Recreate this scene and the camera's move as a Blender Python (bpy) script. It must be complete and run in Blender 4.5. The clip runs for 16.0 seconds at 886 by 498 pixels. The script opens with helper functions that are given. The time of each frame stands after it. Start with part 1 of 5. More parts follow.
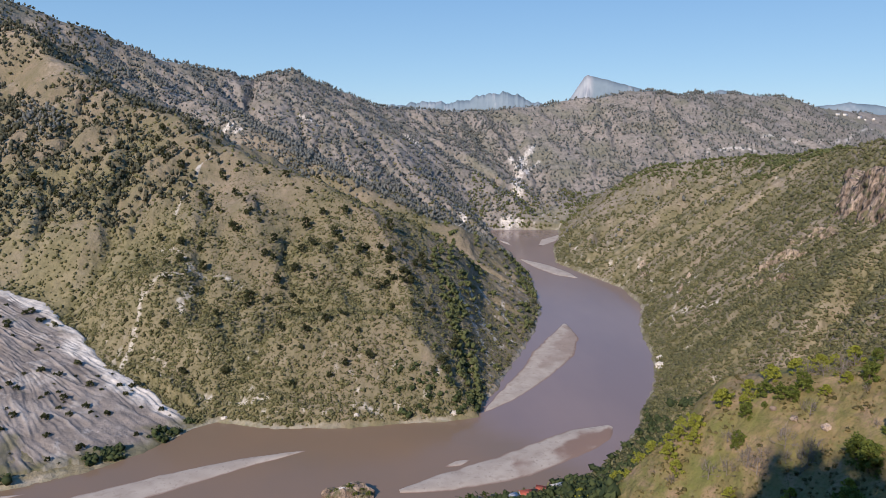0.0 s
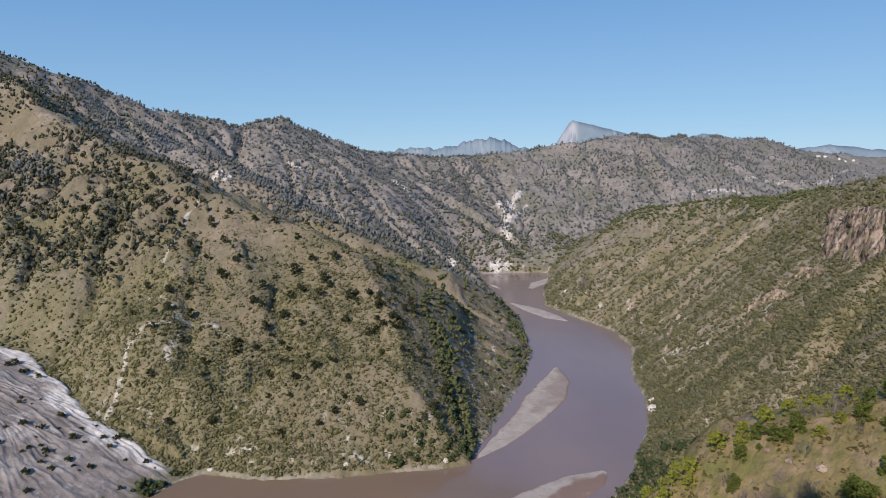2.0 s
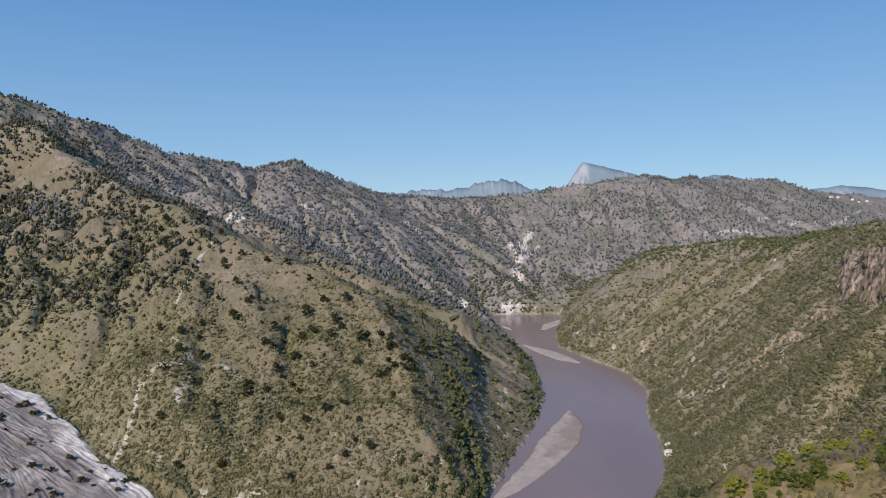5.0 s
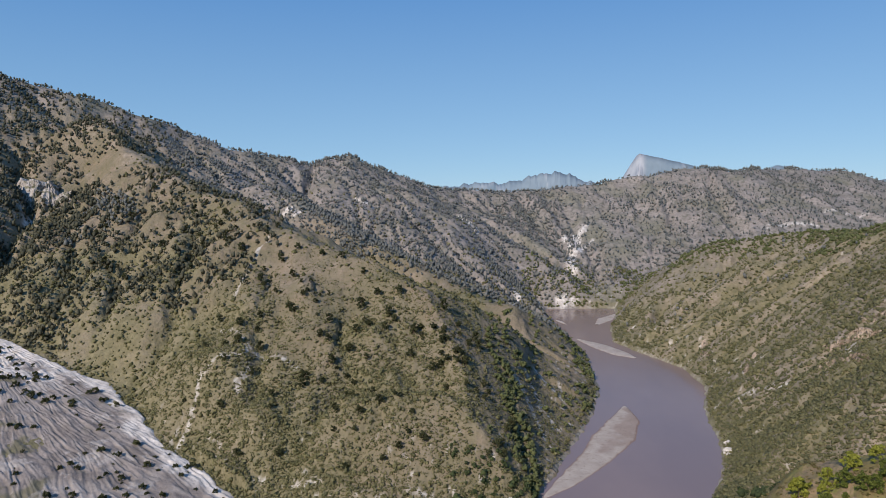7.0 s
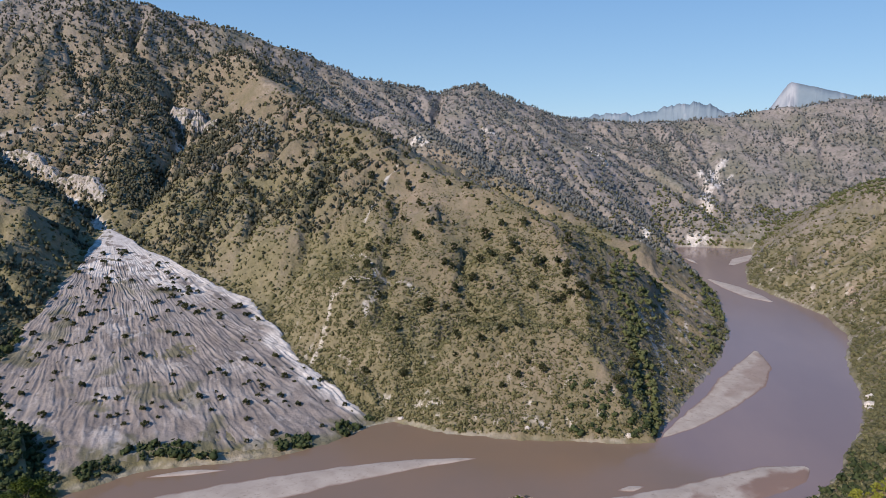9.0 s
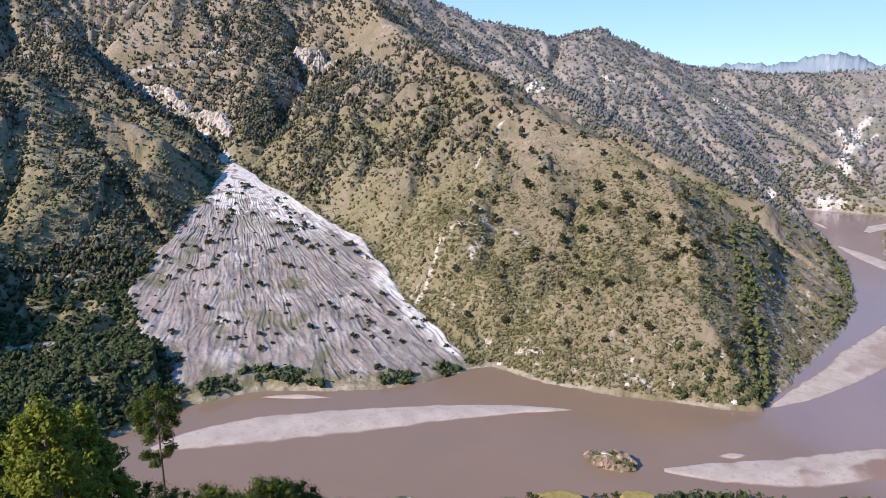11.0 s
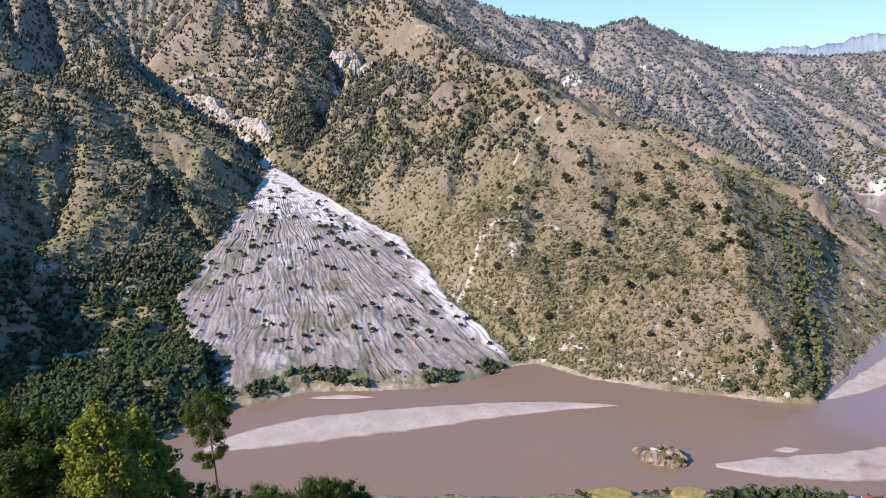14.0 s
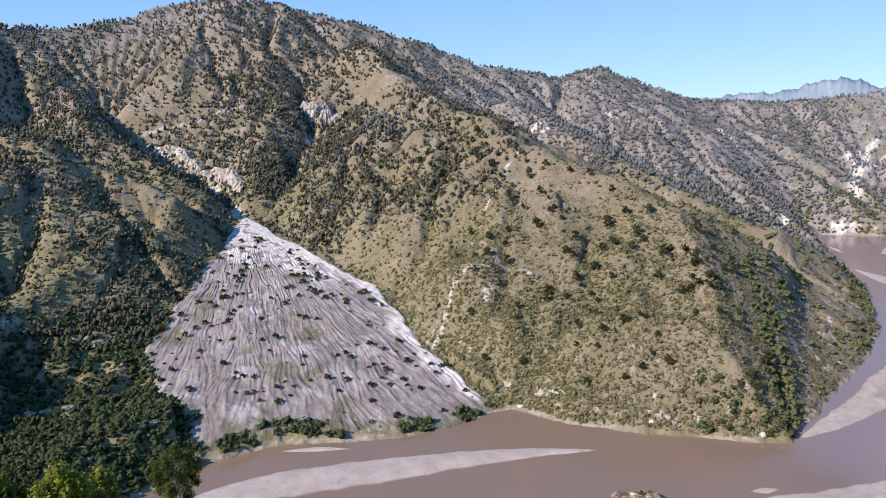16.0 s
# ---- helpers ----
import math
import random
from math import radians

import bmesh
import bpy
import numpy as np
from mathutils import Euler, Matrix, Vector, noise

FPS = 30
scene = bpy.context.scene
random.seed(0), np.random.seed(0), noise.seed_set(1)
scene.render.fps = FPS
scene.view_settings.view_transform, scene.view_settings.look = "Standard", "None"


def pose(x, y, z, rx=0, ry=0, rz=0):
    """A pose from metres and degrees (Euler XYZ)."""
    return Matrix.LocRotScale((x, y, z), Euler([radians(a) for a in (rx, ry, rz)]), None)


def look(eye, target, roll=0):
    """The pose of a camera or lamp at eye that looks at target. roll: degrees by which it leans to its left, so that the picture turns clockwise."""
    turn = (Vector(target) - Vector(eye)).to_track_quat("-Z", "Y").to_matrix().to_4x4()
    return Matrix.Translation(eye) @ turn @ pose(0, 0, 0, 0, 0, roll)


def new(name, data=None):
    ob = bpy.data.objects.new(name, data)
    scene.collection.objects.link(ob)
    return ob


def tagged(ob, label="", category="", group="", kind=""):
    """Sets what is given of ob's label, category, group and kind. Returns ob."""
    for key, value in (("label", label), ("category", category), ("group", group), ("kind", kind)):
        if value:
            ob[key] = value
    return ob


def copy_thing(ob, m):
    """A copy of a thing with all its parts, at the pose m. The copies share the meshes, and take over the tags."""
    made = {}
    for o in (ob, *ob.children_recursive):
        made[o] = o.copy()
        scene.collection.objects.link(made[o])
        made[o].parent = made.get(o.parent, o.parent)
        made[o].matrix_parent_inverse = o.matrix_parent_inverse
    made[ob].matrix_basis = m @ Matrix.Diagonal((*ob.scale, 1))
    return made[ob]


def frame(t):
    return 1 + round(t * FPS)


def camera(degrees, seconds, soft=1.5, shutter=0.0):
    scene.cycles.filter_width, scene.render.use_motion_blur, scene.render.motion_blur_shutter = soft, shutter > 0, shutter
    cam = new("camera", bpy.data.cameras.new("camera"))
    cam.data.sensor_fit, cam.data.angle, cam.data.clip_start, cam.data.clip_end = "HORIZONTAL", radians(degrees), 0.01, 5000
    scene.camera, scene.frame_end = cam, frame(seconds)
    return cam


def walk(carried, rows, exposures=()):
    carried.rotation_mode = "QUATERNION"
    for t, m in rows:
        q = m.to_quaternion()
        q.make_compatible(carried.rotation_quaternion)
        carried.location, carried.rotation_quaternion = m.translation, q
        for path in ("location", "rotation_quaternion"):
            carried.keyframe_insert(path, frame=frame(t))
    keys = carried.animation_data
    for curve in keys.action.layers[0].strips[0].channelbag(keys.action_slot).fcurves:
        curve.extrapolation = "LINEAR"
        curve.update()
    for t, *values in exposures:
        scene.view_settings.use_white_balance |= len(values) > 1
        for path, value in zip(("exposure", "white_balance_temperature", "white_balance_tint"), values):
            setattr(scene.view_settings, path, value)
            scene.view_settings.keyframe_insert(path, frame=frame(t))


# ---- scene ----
# The camera stands on a hillside 200 m above the river and turns on the spot.
cam = camera(64.58, 16.0, soft=0.6)
EYE = Vector((0.0, 0.0, 200.0))
TURNS = [  # seconds, pitch, roll, yaw
    (0.0, 79.68, 0.00, 0.00),
    (0.5, 81.09, -0.12, -0.45),
    (1.0, 81.78, 0.23, -0.86),
    (1.5, 82.60, 0.30, -1.03),
    (2.0, 83.31, 0.57, -0.97),
    (2.5, 84.02, 0.70, -0.21),
    (3.0, 84.71, 0.72, -0.08),
    (3.5, 85.47, 0.78, -0.21),
    (4.0, 86.10, 0.71, -0.20),
    (6.5, 86.86, 0.90, 1.93),
    (7.0, 86.20, 0.97, 4.29),
    (7.5, 85.54, 0.63, 6.29),
    (8.0, 84.93, -0.04, 9.56),
    (8.5, 84.03, 1.23, 12.67),
    (9.0, 80.73, 0.38, 14.56),
    (9.5, 78.48, -0.55, 18.37),
    (10.0, 77.25, -0.99, 20.72),
    (12.5, 76.33, 0.23, 26.62),
    (13.0, 76.37, 0.80, 26.91),
    (13.5, 76.53, 0.38, 26.99),
    (14.0, 76.21, 1.31, 26.62),
    (14.5, 76.83, 1.49, 26.34),
    (15.0, 77.36, 1.42, 26.02),
    (15.5, 78.34, 1.65, 25.08),
    (16.0, 79.93, 1.91, 24.24),
]
walk(cam, [(t, pose(*EYE, a, b, c)) for t, a, b, c in TURNS],
     [(t, stops, warm, tint) for t, stops, warm, tint in ((0.0, 0.13, 6950, 18), (2.0, 0.0, 6800, 17), (4.0, -0.05, 6750, 16), (8.0, -0.05, 6750, 16), (9.0, 0.08, 6850, 19), (10.0, 0.44, 6800, 21), (12.5, 0.7, 6700, 23), (14.5, 0.72, 6700, 23), (16.0, 0.52, 6700, 22))])

# ---- light ----
SUN_AZ, SUN_EL = -152.0, 32.0     # degrees from +Y towards +X, and above the horizon
world = bpy.data.worlds.new("world")
scene.world = world
world.use_nodes = True
wn = world.node_tree.nodes
sky = wn.new("ShaderNodeTexSky")
sky.sky_type, sky.sun_disc = "NISHITA", False
sky.sun_elevation, sky.sun_rotation = radians(SUN_EL), radians(SUN_AZ)
sky.altitude, sky.air_density, sky.dust_density, sky.ozone_density = 1200.0, 0.85, 0.0, 4.0
wn["Background"].inputs["Strength"].default_value = 0.12
haze = wn.new("ShaderNodeMix")              # thin summer haze evens out the sky
haze.data_type = "RGBA"
haze.inputs[0].default_value = 0.8
up = wn.new("ShaderNodeSeparateXYZ")
world.node_tree.links.new(wn.new("ShaderNodeTexCoord").outputs["Generated"], up.inputs[0])
rise_ = wn.new("ShaderNodeMapRange")
rise_.inputs["From Min"].default_value, rise_.inputs["From Max"].default_value = 0.02, 0.34
world.node_tree.links.new(up.outputs["Z"], rise_.inputs[0])
tone = wn.new("ShaderNodeMix")
tone.data_type = "RGBA"
tone.inputs[6].default_value, tone.inputs[7].default_value = (2.35, 4.55, 6.4, 1), (0.55, 2.25, 5.45, 1)
world.node_tree.links.new(rise_.outputs[0], tone.inputs[0])
world.node_tree.links.new(tone.outputs[2], haze.inputs[7])
world.node_tree.links.new(sky.outputs[0], haze.inputs[6])
world.node_tree.links.new(haze.outputs[2], wn["Background"].inputs["Color"])

sun = new("sun", bpy.data.lights.new("sun", "SUN"))
sun.data.energy, sun.data.angle, sun.data.color = 4.7, radians(0.5), (1.0, 0.93, 0.82)
sun_way = Vector((math.sin(radians(SUN_AZ)) * math.cos(radians(SUN_EL)), math.cos(radians(SUN_AZ)) * math.cos(radians(SUN_EL)), math.sin(radians(SUN_EL))))
sun.matrix_world = look(sun_way * 300 + EYE, EYE)


# ---- noise and plan helpers ----
def lattice(ix, iy, seed):
    h = (ix.astype(np.int64) * 374761393 + iy.astype(np.int64) * 668265263 + seed * 1442695041) & 0xFFFFFFFF
    h = ((h ^ (h >> 13)) * 1274126177) & 0xFFFFFFFF
    h = ((h ^ (h >> 16)) * 2246822519) & 0xFFFFFFFF
    return ((h ^ (h >> 15)) & 0xFFFFFF) / float(0xFFFFFF)


def smooth_noise(x, y, seed=0):
    """Gradient noise, about -1 to 1."""
    fx, fy = np.floor(x), np.floor(y)
    u, v = x - fx, y - fy
    su, sv = u * u * u * (u * (u * 6 - 15) + 10), v * v * v * (v * (v * 6 - 15) + 10)

    def corner(dx, dy):
        a = lattice(fx + dx, fy + dy, seed) * 2 * math.pi
        return np.cos(a) * (u - dx) + np.sin(a) * (v - dy)
    low = corner(0, 0) * (1 - su) + corner(1, 0) * su
    high = corner(0, 1) * (1 - su) + corner(1, 1) * su
    return (low * (1 - sv) + high * sv) * 1.5


def fbm(x, y, size, octaves=5, seed=0, gain=0.5):
    total, amp, f = 0.0, 1.0, 1.0 / size
    for k in range(octaves):
        total = total + amp * smooth_noise(x * f + 17.3 * k, y * f - 9.1 * k, seed + k)
        amp, f = amp * gain, f * 2.03
    return total


def folds(x, y, size, octaves=4, seed=0):
    """Sharp-crested noise, 0 in the creases to 1 on the crests."""
    total, amp, f, norm = 0.0, 1.0, 1.0 / size, 0.0
    for k in range(octaves):
        n = 1.0 - np.abs(smooth_noise(x * f + 5.7 * k, y * f + 3.3 * k, seed + 31 * k))
        total, norm = total + amp * n * n, norm + amp
        amp, f = amp * 0.5, f * 2.07
    return total / norm


def step(a, b, x):
    t = np.clip((x - a) / (b - a), 0, 1)
    return t * t * (3 - 2 * t)


def soft_max(a, b, k):
    h = np.clip(0.5 + 0.5 * (a - b) / k, 0, 1)
    return b * (1 - h) + a * h + k * h * (1 - h)


def along(x, y, pts):
    """For each place the nearest point of a polyline: distance, side (+1: left of its run), length run, share of the way."""
    best = np.full(x.shape, 1e12)
    side, run, which = np.zeros(x.shape), np.zeros(x.shape), np.zeros(x.shape)
    length = 0.0
    for i, (a, b) in enumerate(zip(pts[:-1], pts[1:])):
        dx, dy = b[0] - a[0], b[1] - a[1]
        seg = math.hypot(dx, dy)
        t = np.clip(((x - a[0]) * dx + (y - a[1]) * dy) / seg ** 2, 0, 1)
        d2 = (x - a[0] - t * dx) ** 2 + (y - a[1] - t * dy) ** 2
        near = d2 < best
        best = np.where(near, d2, best)
        side = np.where(near, np.sign(dx * (y - a[1]) - dy * (x - a[0])), side)
        run = np.where(near, length + t * seg, run)
        which = np.where(near, i + t, which)
        length += seg
    return np.sqrt(best), side, run, which


def ridge(x, y, pts, left, right, blunt=14.0, gully=0.0, spacing=60.0, seed=0):
    """A ridge: crest through pts, falling off by left and right (rise over run) on its two sides, cut by gullies."""
    def vary(k, i, t):
        return k[i] + (k[i + 1] - k[i]) * t if isinstance(k, tuple) else k
    z, far, run, top, cut = np.full(x.shape, -1e9), np.zeros(x.shape), np.zeros(x.shape), np.zeros(x.shape), np.zeros(x.shape)
    length = 0.0
    for i, (a, b) in enumerate(zip(pts[:-1], pts[1:])):
        dx, dy = b[0] - a[0], b[1] - a[1]
        seg = math.hypot(dx, dy)
        t = np.clip(((x - a[0]) * dx + (y - a[1]) * dy) / seg ** 2, 0, 1)
        d = np.hypot(x - a[0] - t * dx, y - a[1] - t * dy)
        across = (dx * (y - a[1]) - dy * (x - a[0])) / seg
        side = step(-1, 1, across / (d + 1e-6))
        crest = a[2] + (b[2] - a[2]) * t
        new_z = crest - (vary(left, i, t) * side + vary(right, i, t) * (1 - side)) * (np.sqrt(d * d + blunt * blunt) - blunt)
        more = new_z > z
        z, far, run, top = np.where(more, new_z, z), np.where(more, d, far), np.where(more, length + t * seg, run), np.where(more, crest, top)
        if gully:
            cut = np.where(more, vary(gully, i, t), cut)
        length += seg
    if gully:
        n = folds(run + 0.22 * x, far * 0.22 + 0.1 * y, spacing, 3, seed)
        z = z - cut * np.minimum(far / 60.0, 1.0) * (0.75 - n) * np.clip(top / 60.0, 0.1, 1.0)
    return z


def outline(x, y, pts):
    """Signed distance to a closed outline, negative within."""
    closed = list(pts) + [pts[0]]
    d = along(x, y, closed)[0]
    inside = np.zeros(x.shape, bool)
    for a, b in zip(closed[:-1], closed[1:]):
        cross = (a[1] > y) != (b[1] > y)
        xi = a[0] + (y - a[1]) / (b[1] - a[1] + 1e-9) * (b[0] - a[0])
        inside ^= cross & (x < xi)
    return np.where(inside, -d, d)



def erode(z, cell, rounds, steps, cut, seed, steep=1.0):
    """Runs rain down a square grid of heights; gives the heights cut into ribs and gullies, and how much water passed."""
    dice = np.random.default_rng(seed)
    ny, nx = z.shape
    count = nx * ny // 2
    for _ in range(rounds):
        gy, gx = np.gradient(z, cell)
        flat_x, flat_y = gx.ravel(), gy.ravel()
        px, py = dice.uniform(1, nx - 2, count), dice.uniform(1, ny - 2, count)
        vx, vy, water_ = np.zeros(count), np.zeros(count), np.zeros(nx * ny)
        for _ in range(steps):
            at = py.astype(np.int64) * nx + px.astype(np.int64)
            water_ += np.bincount(at, minlength=nx * ny)
            vx, vy = 0.3 * vx - flat_x[at], 0.3 * vy - flat_y[at]
            n = np.sqrt(vx * vx + vy * vy) + 1e-4
            vx, vy = vx / n, vy / n
            px, py = np.clip(px + vx, 1, nx - 2), np.clip(py + vy, 1, ny - 2)
        flow = np.sqrt(water_.reshape(ny, nx) / (0.5 * steps))
        flow[1:-1, 1:-1] = 0.5 * flow[1:-1, 1:-1] + 0.125 * (flow[:-2, 1:-1] + flow[2:, 1:-1] + flow[1:-1, :-2] + flow[1:-1, 2:])
        z = z - cut * (np.minimum(flow, 6.0) - 0.85) * np.clip(np.hypot(gx, gy) / 0.35, 0, 1)
        for _ in range(3):
            middle = np.copy(z)
            middle[1:-1, 1:-1] = 0.25 * (z[:-2, 1:-1] + z[2:, 1:-1] + z[1:-1, :-2] + z[1:-1, 2:])
            gy, gx = np.gradient(z, cell)
            z = z + (middle - z) * np.clip((np.hypot(gx, gy) - 0.75 * steep) / (0.5 * steep), 0.04, 0.8)
    return z, flow


# ---- the plan of the valley: water level is 0 ----
FAR_BANK = [(-450, -900), (-450, -300), (-390, 0), (-345, 150), (-312, 250), (-301, 305), (-274, 342), (-238, 358), (-203, 381), (-180, 398), (-166, 432), (-152, 446), (-112, 434), (-70, 436),
            (6, 447), (25, 454), (28, 471), (57, 553), (87, 647), (107, 740), (114, 896), (102, 1032), (84, 1265), (90, 1300)]
NEAR_BANK = [(215, 1300), (205, 1220), (176, 1103), (163, 989), (191, 906), (218, 833), (220, 752), (194, 666), (184, 597), (174, 546), (159, 503), (140, 466), (129, 434), (105, 396),
             (80, 368), (45, 352), (-10, 330), (-84, 296), (-169, 255), (-235, 218), (-270, 140), (-310, 0), (-370, -300), (-370, -900)]
RIVER = FAR_BANK + NEAR_BANK

SPUR = [(24, 466, 10), (10, 520, 70), (8, 560, 89), (-42, 619, 113), (-98, 653, 133), (-194, 704, 164), (-305, 794, 200), (-438, 899, 245), (-540, 1015, 280), (-660, 1120, 350)]
LOBE = [(16, 462, 14), (-4, 490, 46), (-40, 508, 60), (-75, 510, 61), (-108, 504, 55), (-130, 488, 36)]
SHOULDER = [(108, 765, 4), (60, 800, 40), (0, 850, 72), (-200, 1000, 150), (-420, 1250, 240)]
MAIN_RIDGE = [(-1250, 100, 420), (-1250, 540, 393), (-1147, 803, 382), (-1110, 935, 396), (-1046, 1076, 451), (-984, 1132, 456), (-892, 1205, 445), (-695, 1329, 379), (-553, 1448, 319),
              (-406, 1548, 286), (-335, 1564, 309), (-160, 1692, 236), (-100, 1750, 228), (22, 1800, 222)]
FAR_RIDGE = [(22, 1800, 222), (225, 1836, 235), (333, 1870, 256), (541, 1873, 282), (606, 1852, 272), (750, 1962, 277), (979, 2081, 272), (1150, 2219, 244), (1528, 2465, 220), (2400, 2600, 240)]
RIBS = ([(-8, 600, 84), (28, 590, 46), (60, 572, 4)], [(-34, 648, 104), (24, 650, 60), (82, 640, 4)], [(-70, 692, 120), (20, 712, 64), (100, 705, 4)])
RIGHT_HILL = [(230, 1255, 4), (309, 1211, 88), (361, 1197, 119), (457, 1109, 143), (499, 980, 150), (472, 824, 162), (397, 636, 187), (420, 526, 232), (480, 400, 290), (560, 0, 330)]
LEFT_RIDGE = [(-440, 520, 60), (-496, 549, 95), (-571, 560, 131), (-649, 549, 164), (-708, 522, 197), (-761, 480, 220), (-860, 380, 205), (-1000, 150, 190)]
MIDDLE_SPUR = [(-984, 1132, 440), (-800, 1030, 330), (-700, 910, 240), (-645, 810, 190), (-600, 715, 130)]
UPPER_SPUR = [(-1110, 935, 396), (-900, 830, 305), (-760, 700, 200)]
NEAR_SPUR = [(150, -40, 240), (190, 60, 190), (150, 150, 158), (112, 200, 140), (80, 205, 112), (77, 226, 76), (76, 256, 38), (78, 310, 6)]
HOME_HILL = [(-400, -420, 215), (-150, -260, 232), (60, -160, 250), (300, -200, 330), (600, -200, 400)]
# Hill beyond the left edge of view, added to shade the bank below.
SHADE_HILL = [(-560, -160, 205), (-495, 35, 165), (-520, 145, 128), (-600, 290, 112), (-720, 430, 165)]
APEX, FAN_AZ, FAN_HALF = (-556, 655, 100), radians(134), 0.385
CHANNEL = [(-556, 655, 99), (-620, 692, 112), (-700, 722, 132), (-800, 745, 168), (-900, 770, 225)]
NOSE_GULLY = [(27, 450, -3), (22, 480, 5), (16, 520, 17), (11, 565, 36), (2, 610, 62), (-12, 640, 92)]


def fan_height(x, y):
    d = np.hypot(x - APEX[0], y - APEX[1])
    return APEX[2] - 0.228 * d + 0.00002 * d * d


def fan_inside(x, y):
    """Metres within the edge of the debris fan, negative outside."""
    d = np.hypot(x - APEX[0], y - APEX[1])
    turn = (np.arctan2(x - APEX[0], y - APEX[1]) - FAN_AZ + math.pi) % (2 * math.pi) - math.pi
    half = np.where(turn > 0, np.interp(d, (0, 300, 390, 520), (FAN_HALF, FAN_HALF, 0.22, 0.15)),
                    np.interp(d, (0, 226, 286, 336, 444, 520), (FAN_HALF, 0.43, 0.355, 0.29, 0.265, 0.2)))
    room = half - np.abs(turn)
    m = np.where(room > -1, d * np.sin(np.clip(room, -1, 1)), -d)
    return np.minimum(m, 520 - d) + 4 * fbm(x, y, 30, 3, 47) + 10 * step(90, 0, d)


def ground_height(x, y):
    wx, wy = x + 9 * fbm(x, y, 70, 3, 71), y + 9 * fbm(x, y, 70, 3, 72)
    z = 6 + 5 * fbm(x, y, 200, 3, 5)
    for pts, left, right, blunt, gully, spacing, seed in (
            (SPUR, 0.60, 0.52, 8, (10, 16, 20, 24, 30, 36, 40, 42, 42, 42), 46, 1), (LOBE, 0.9, 0.8, 9, 5, 30, 2), (SHOULDER, 0.5, 0.5, 14, 14, 45, 3),
            (MAIN_RIDGE, 0.55, (.6, .6, .6, .6, .6, .6, .6, .58, .52, .48, .48, .42, .42, .42), 8, 40, 105, 4), (FAR_RIDGE, 0.5, 0.43, 10, 24, 90, 5), (RIGHT_HILL, 0.4, (.5, .5, .5, .5, .5, .6, .85, .9, 1.0, 1.0), 20, 20, 44, 6),
            (LEFT_RIDGE, (.45, .45, .45, .5, .58, .66, .75, .8), 0.9, 8, 36, 52, 7), (MIDDLE_SPUR, 0.85, 0.5, 10, 22, 60, 8), (UPPER_SPUR, 0.5, 0.5, 10, 22, 60, 9),
            (SHADE_HILL, 0.6, 1.05, 14, 14, 60, 12), (NEAR_SPUR, (.8, .8, .95, 1.15, 1.4, 1.3, 1.1, .9), (.6, .6, .7, 1.2, 1.5, 1.4, 1.2, 1.1), 10, 0, 25, 10),
            *((rib, 0.95, 0.75, 4, 0, 25, 13) for rib in RIBS)):
        z = soft_max(z, ridge(wx, wy, pts, left, right, blunt, gully, spacing, seed), 6.0)
    # the hillside that the camera stands on, falling away in front
    d = np.hypot(x, y)
    open_side = step(-8, 2, y + 0.3 * np.abs(x))
    home = ridge(wx, wy, HOME_HILL, 0.36, 0.5, 20, 6, 60, 11)
    brow = 198.3 - 0.72 * np.maximum(d - 1.5, 0)
    home = np.minimum(home, brow * open_side + (1 - open_side) * (198.3 + 0.8 * np.maximum(d - 2.5, 0)))
    home = np.maximum(home, brow)
    z = np.where(d < 30, np.minimum(z, home), z)
    z = soft_max(z, home, np.minimum(2.0, 0.05 * d + 0.01))
    fan, inside = fan_height(x, y), fan_inside(x, y)
    z = z + np.clip(z / 40, 0, 1) * (1.8 * fbm(x, y, 22, 4, 40) + 5 * fbm(x, y, 110, 3, 41)) * step(8, 60, d)
    # the torrent's valley above the fan
    near, _, _, which = along(x, y, CHANNEL)
    z = np.minimum(z, np.interp(which, range(5), [p[2] for p in CHANNEL]) + 0.62 * near)
    # the steep gully behind the spur's nose
    near, side, _, which = along(x, y, NOSE_GULLY)
    z = np.minimum(z, np.interp(which, range(6), [p[2] for p in NOSE_GULLY]) + np.where(side > 0, 1.5, 0.5) * near)
    # the debris fan lies in its valley
    bed = step(-45, 6, inside)
    z = z * (1 - bed) + np.minimum(z, fan - 1.6) * bed
    z = np.maximum(z, np.where(inside > -120, fan - 1.6 + 0.2 * np.minimum(inside, 0), -9))
    sd = outline(x, y, RIVER) + 2.2 * fbm(x, y, 16, 3, 44)
    z = np.where(inside < -8, np.maximum(z, 0.5 * np.clip(sd, 0, 44)), z)
    shore = np.where(sd > 0, 0.35 + (0.85 - 0.3 * step(18, 40, x) * step(500, 540, y) * step(200, 160, x) * step(880, 800, y)) * sd, 0.4 * sd)
    return np.minimum(z, np.maximum(shore, -4.0))
# ---- end plan ----


# ---- materials ----
def material(name, rough=0.9):
    m = bpy.data.materials.new(name)
    m.use_nodes = True
    n = m.node_tree.nodes
    b = n["Principled BSDF"]
    b.inputs["Roughness"].default_value = rough
    b.inputs["Specular IOR Level"].default_value = 0.15
    return m, n, m.node_tree.links, b


def mix(n, l, a, b, factor):
    node = n.new("ShaderNodeMix")
    node.data_type = "RGBA"
    for s, v in ((0, factor), (6, a), (7, b)):
        if isinstance(v, (tuple, float, int)):
            node.inputs[s].default_value = (*v, 1) if isinstance(v, tuple) else v
        else:
            l.new(v, node.inputs[s])
    return node.outputs[2]


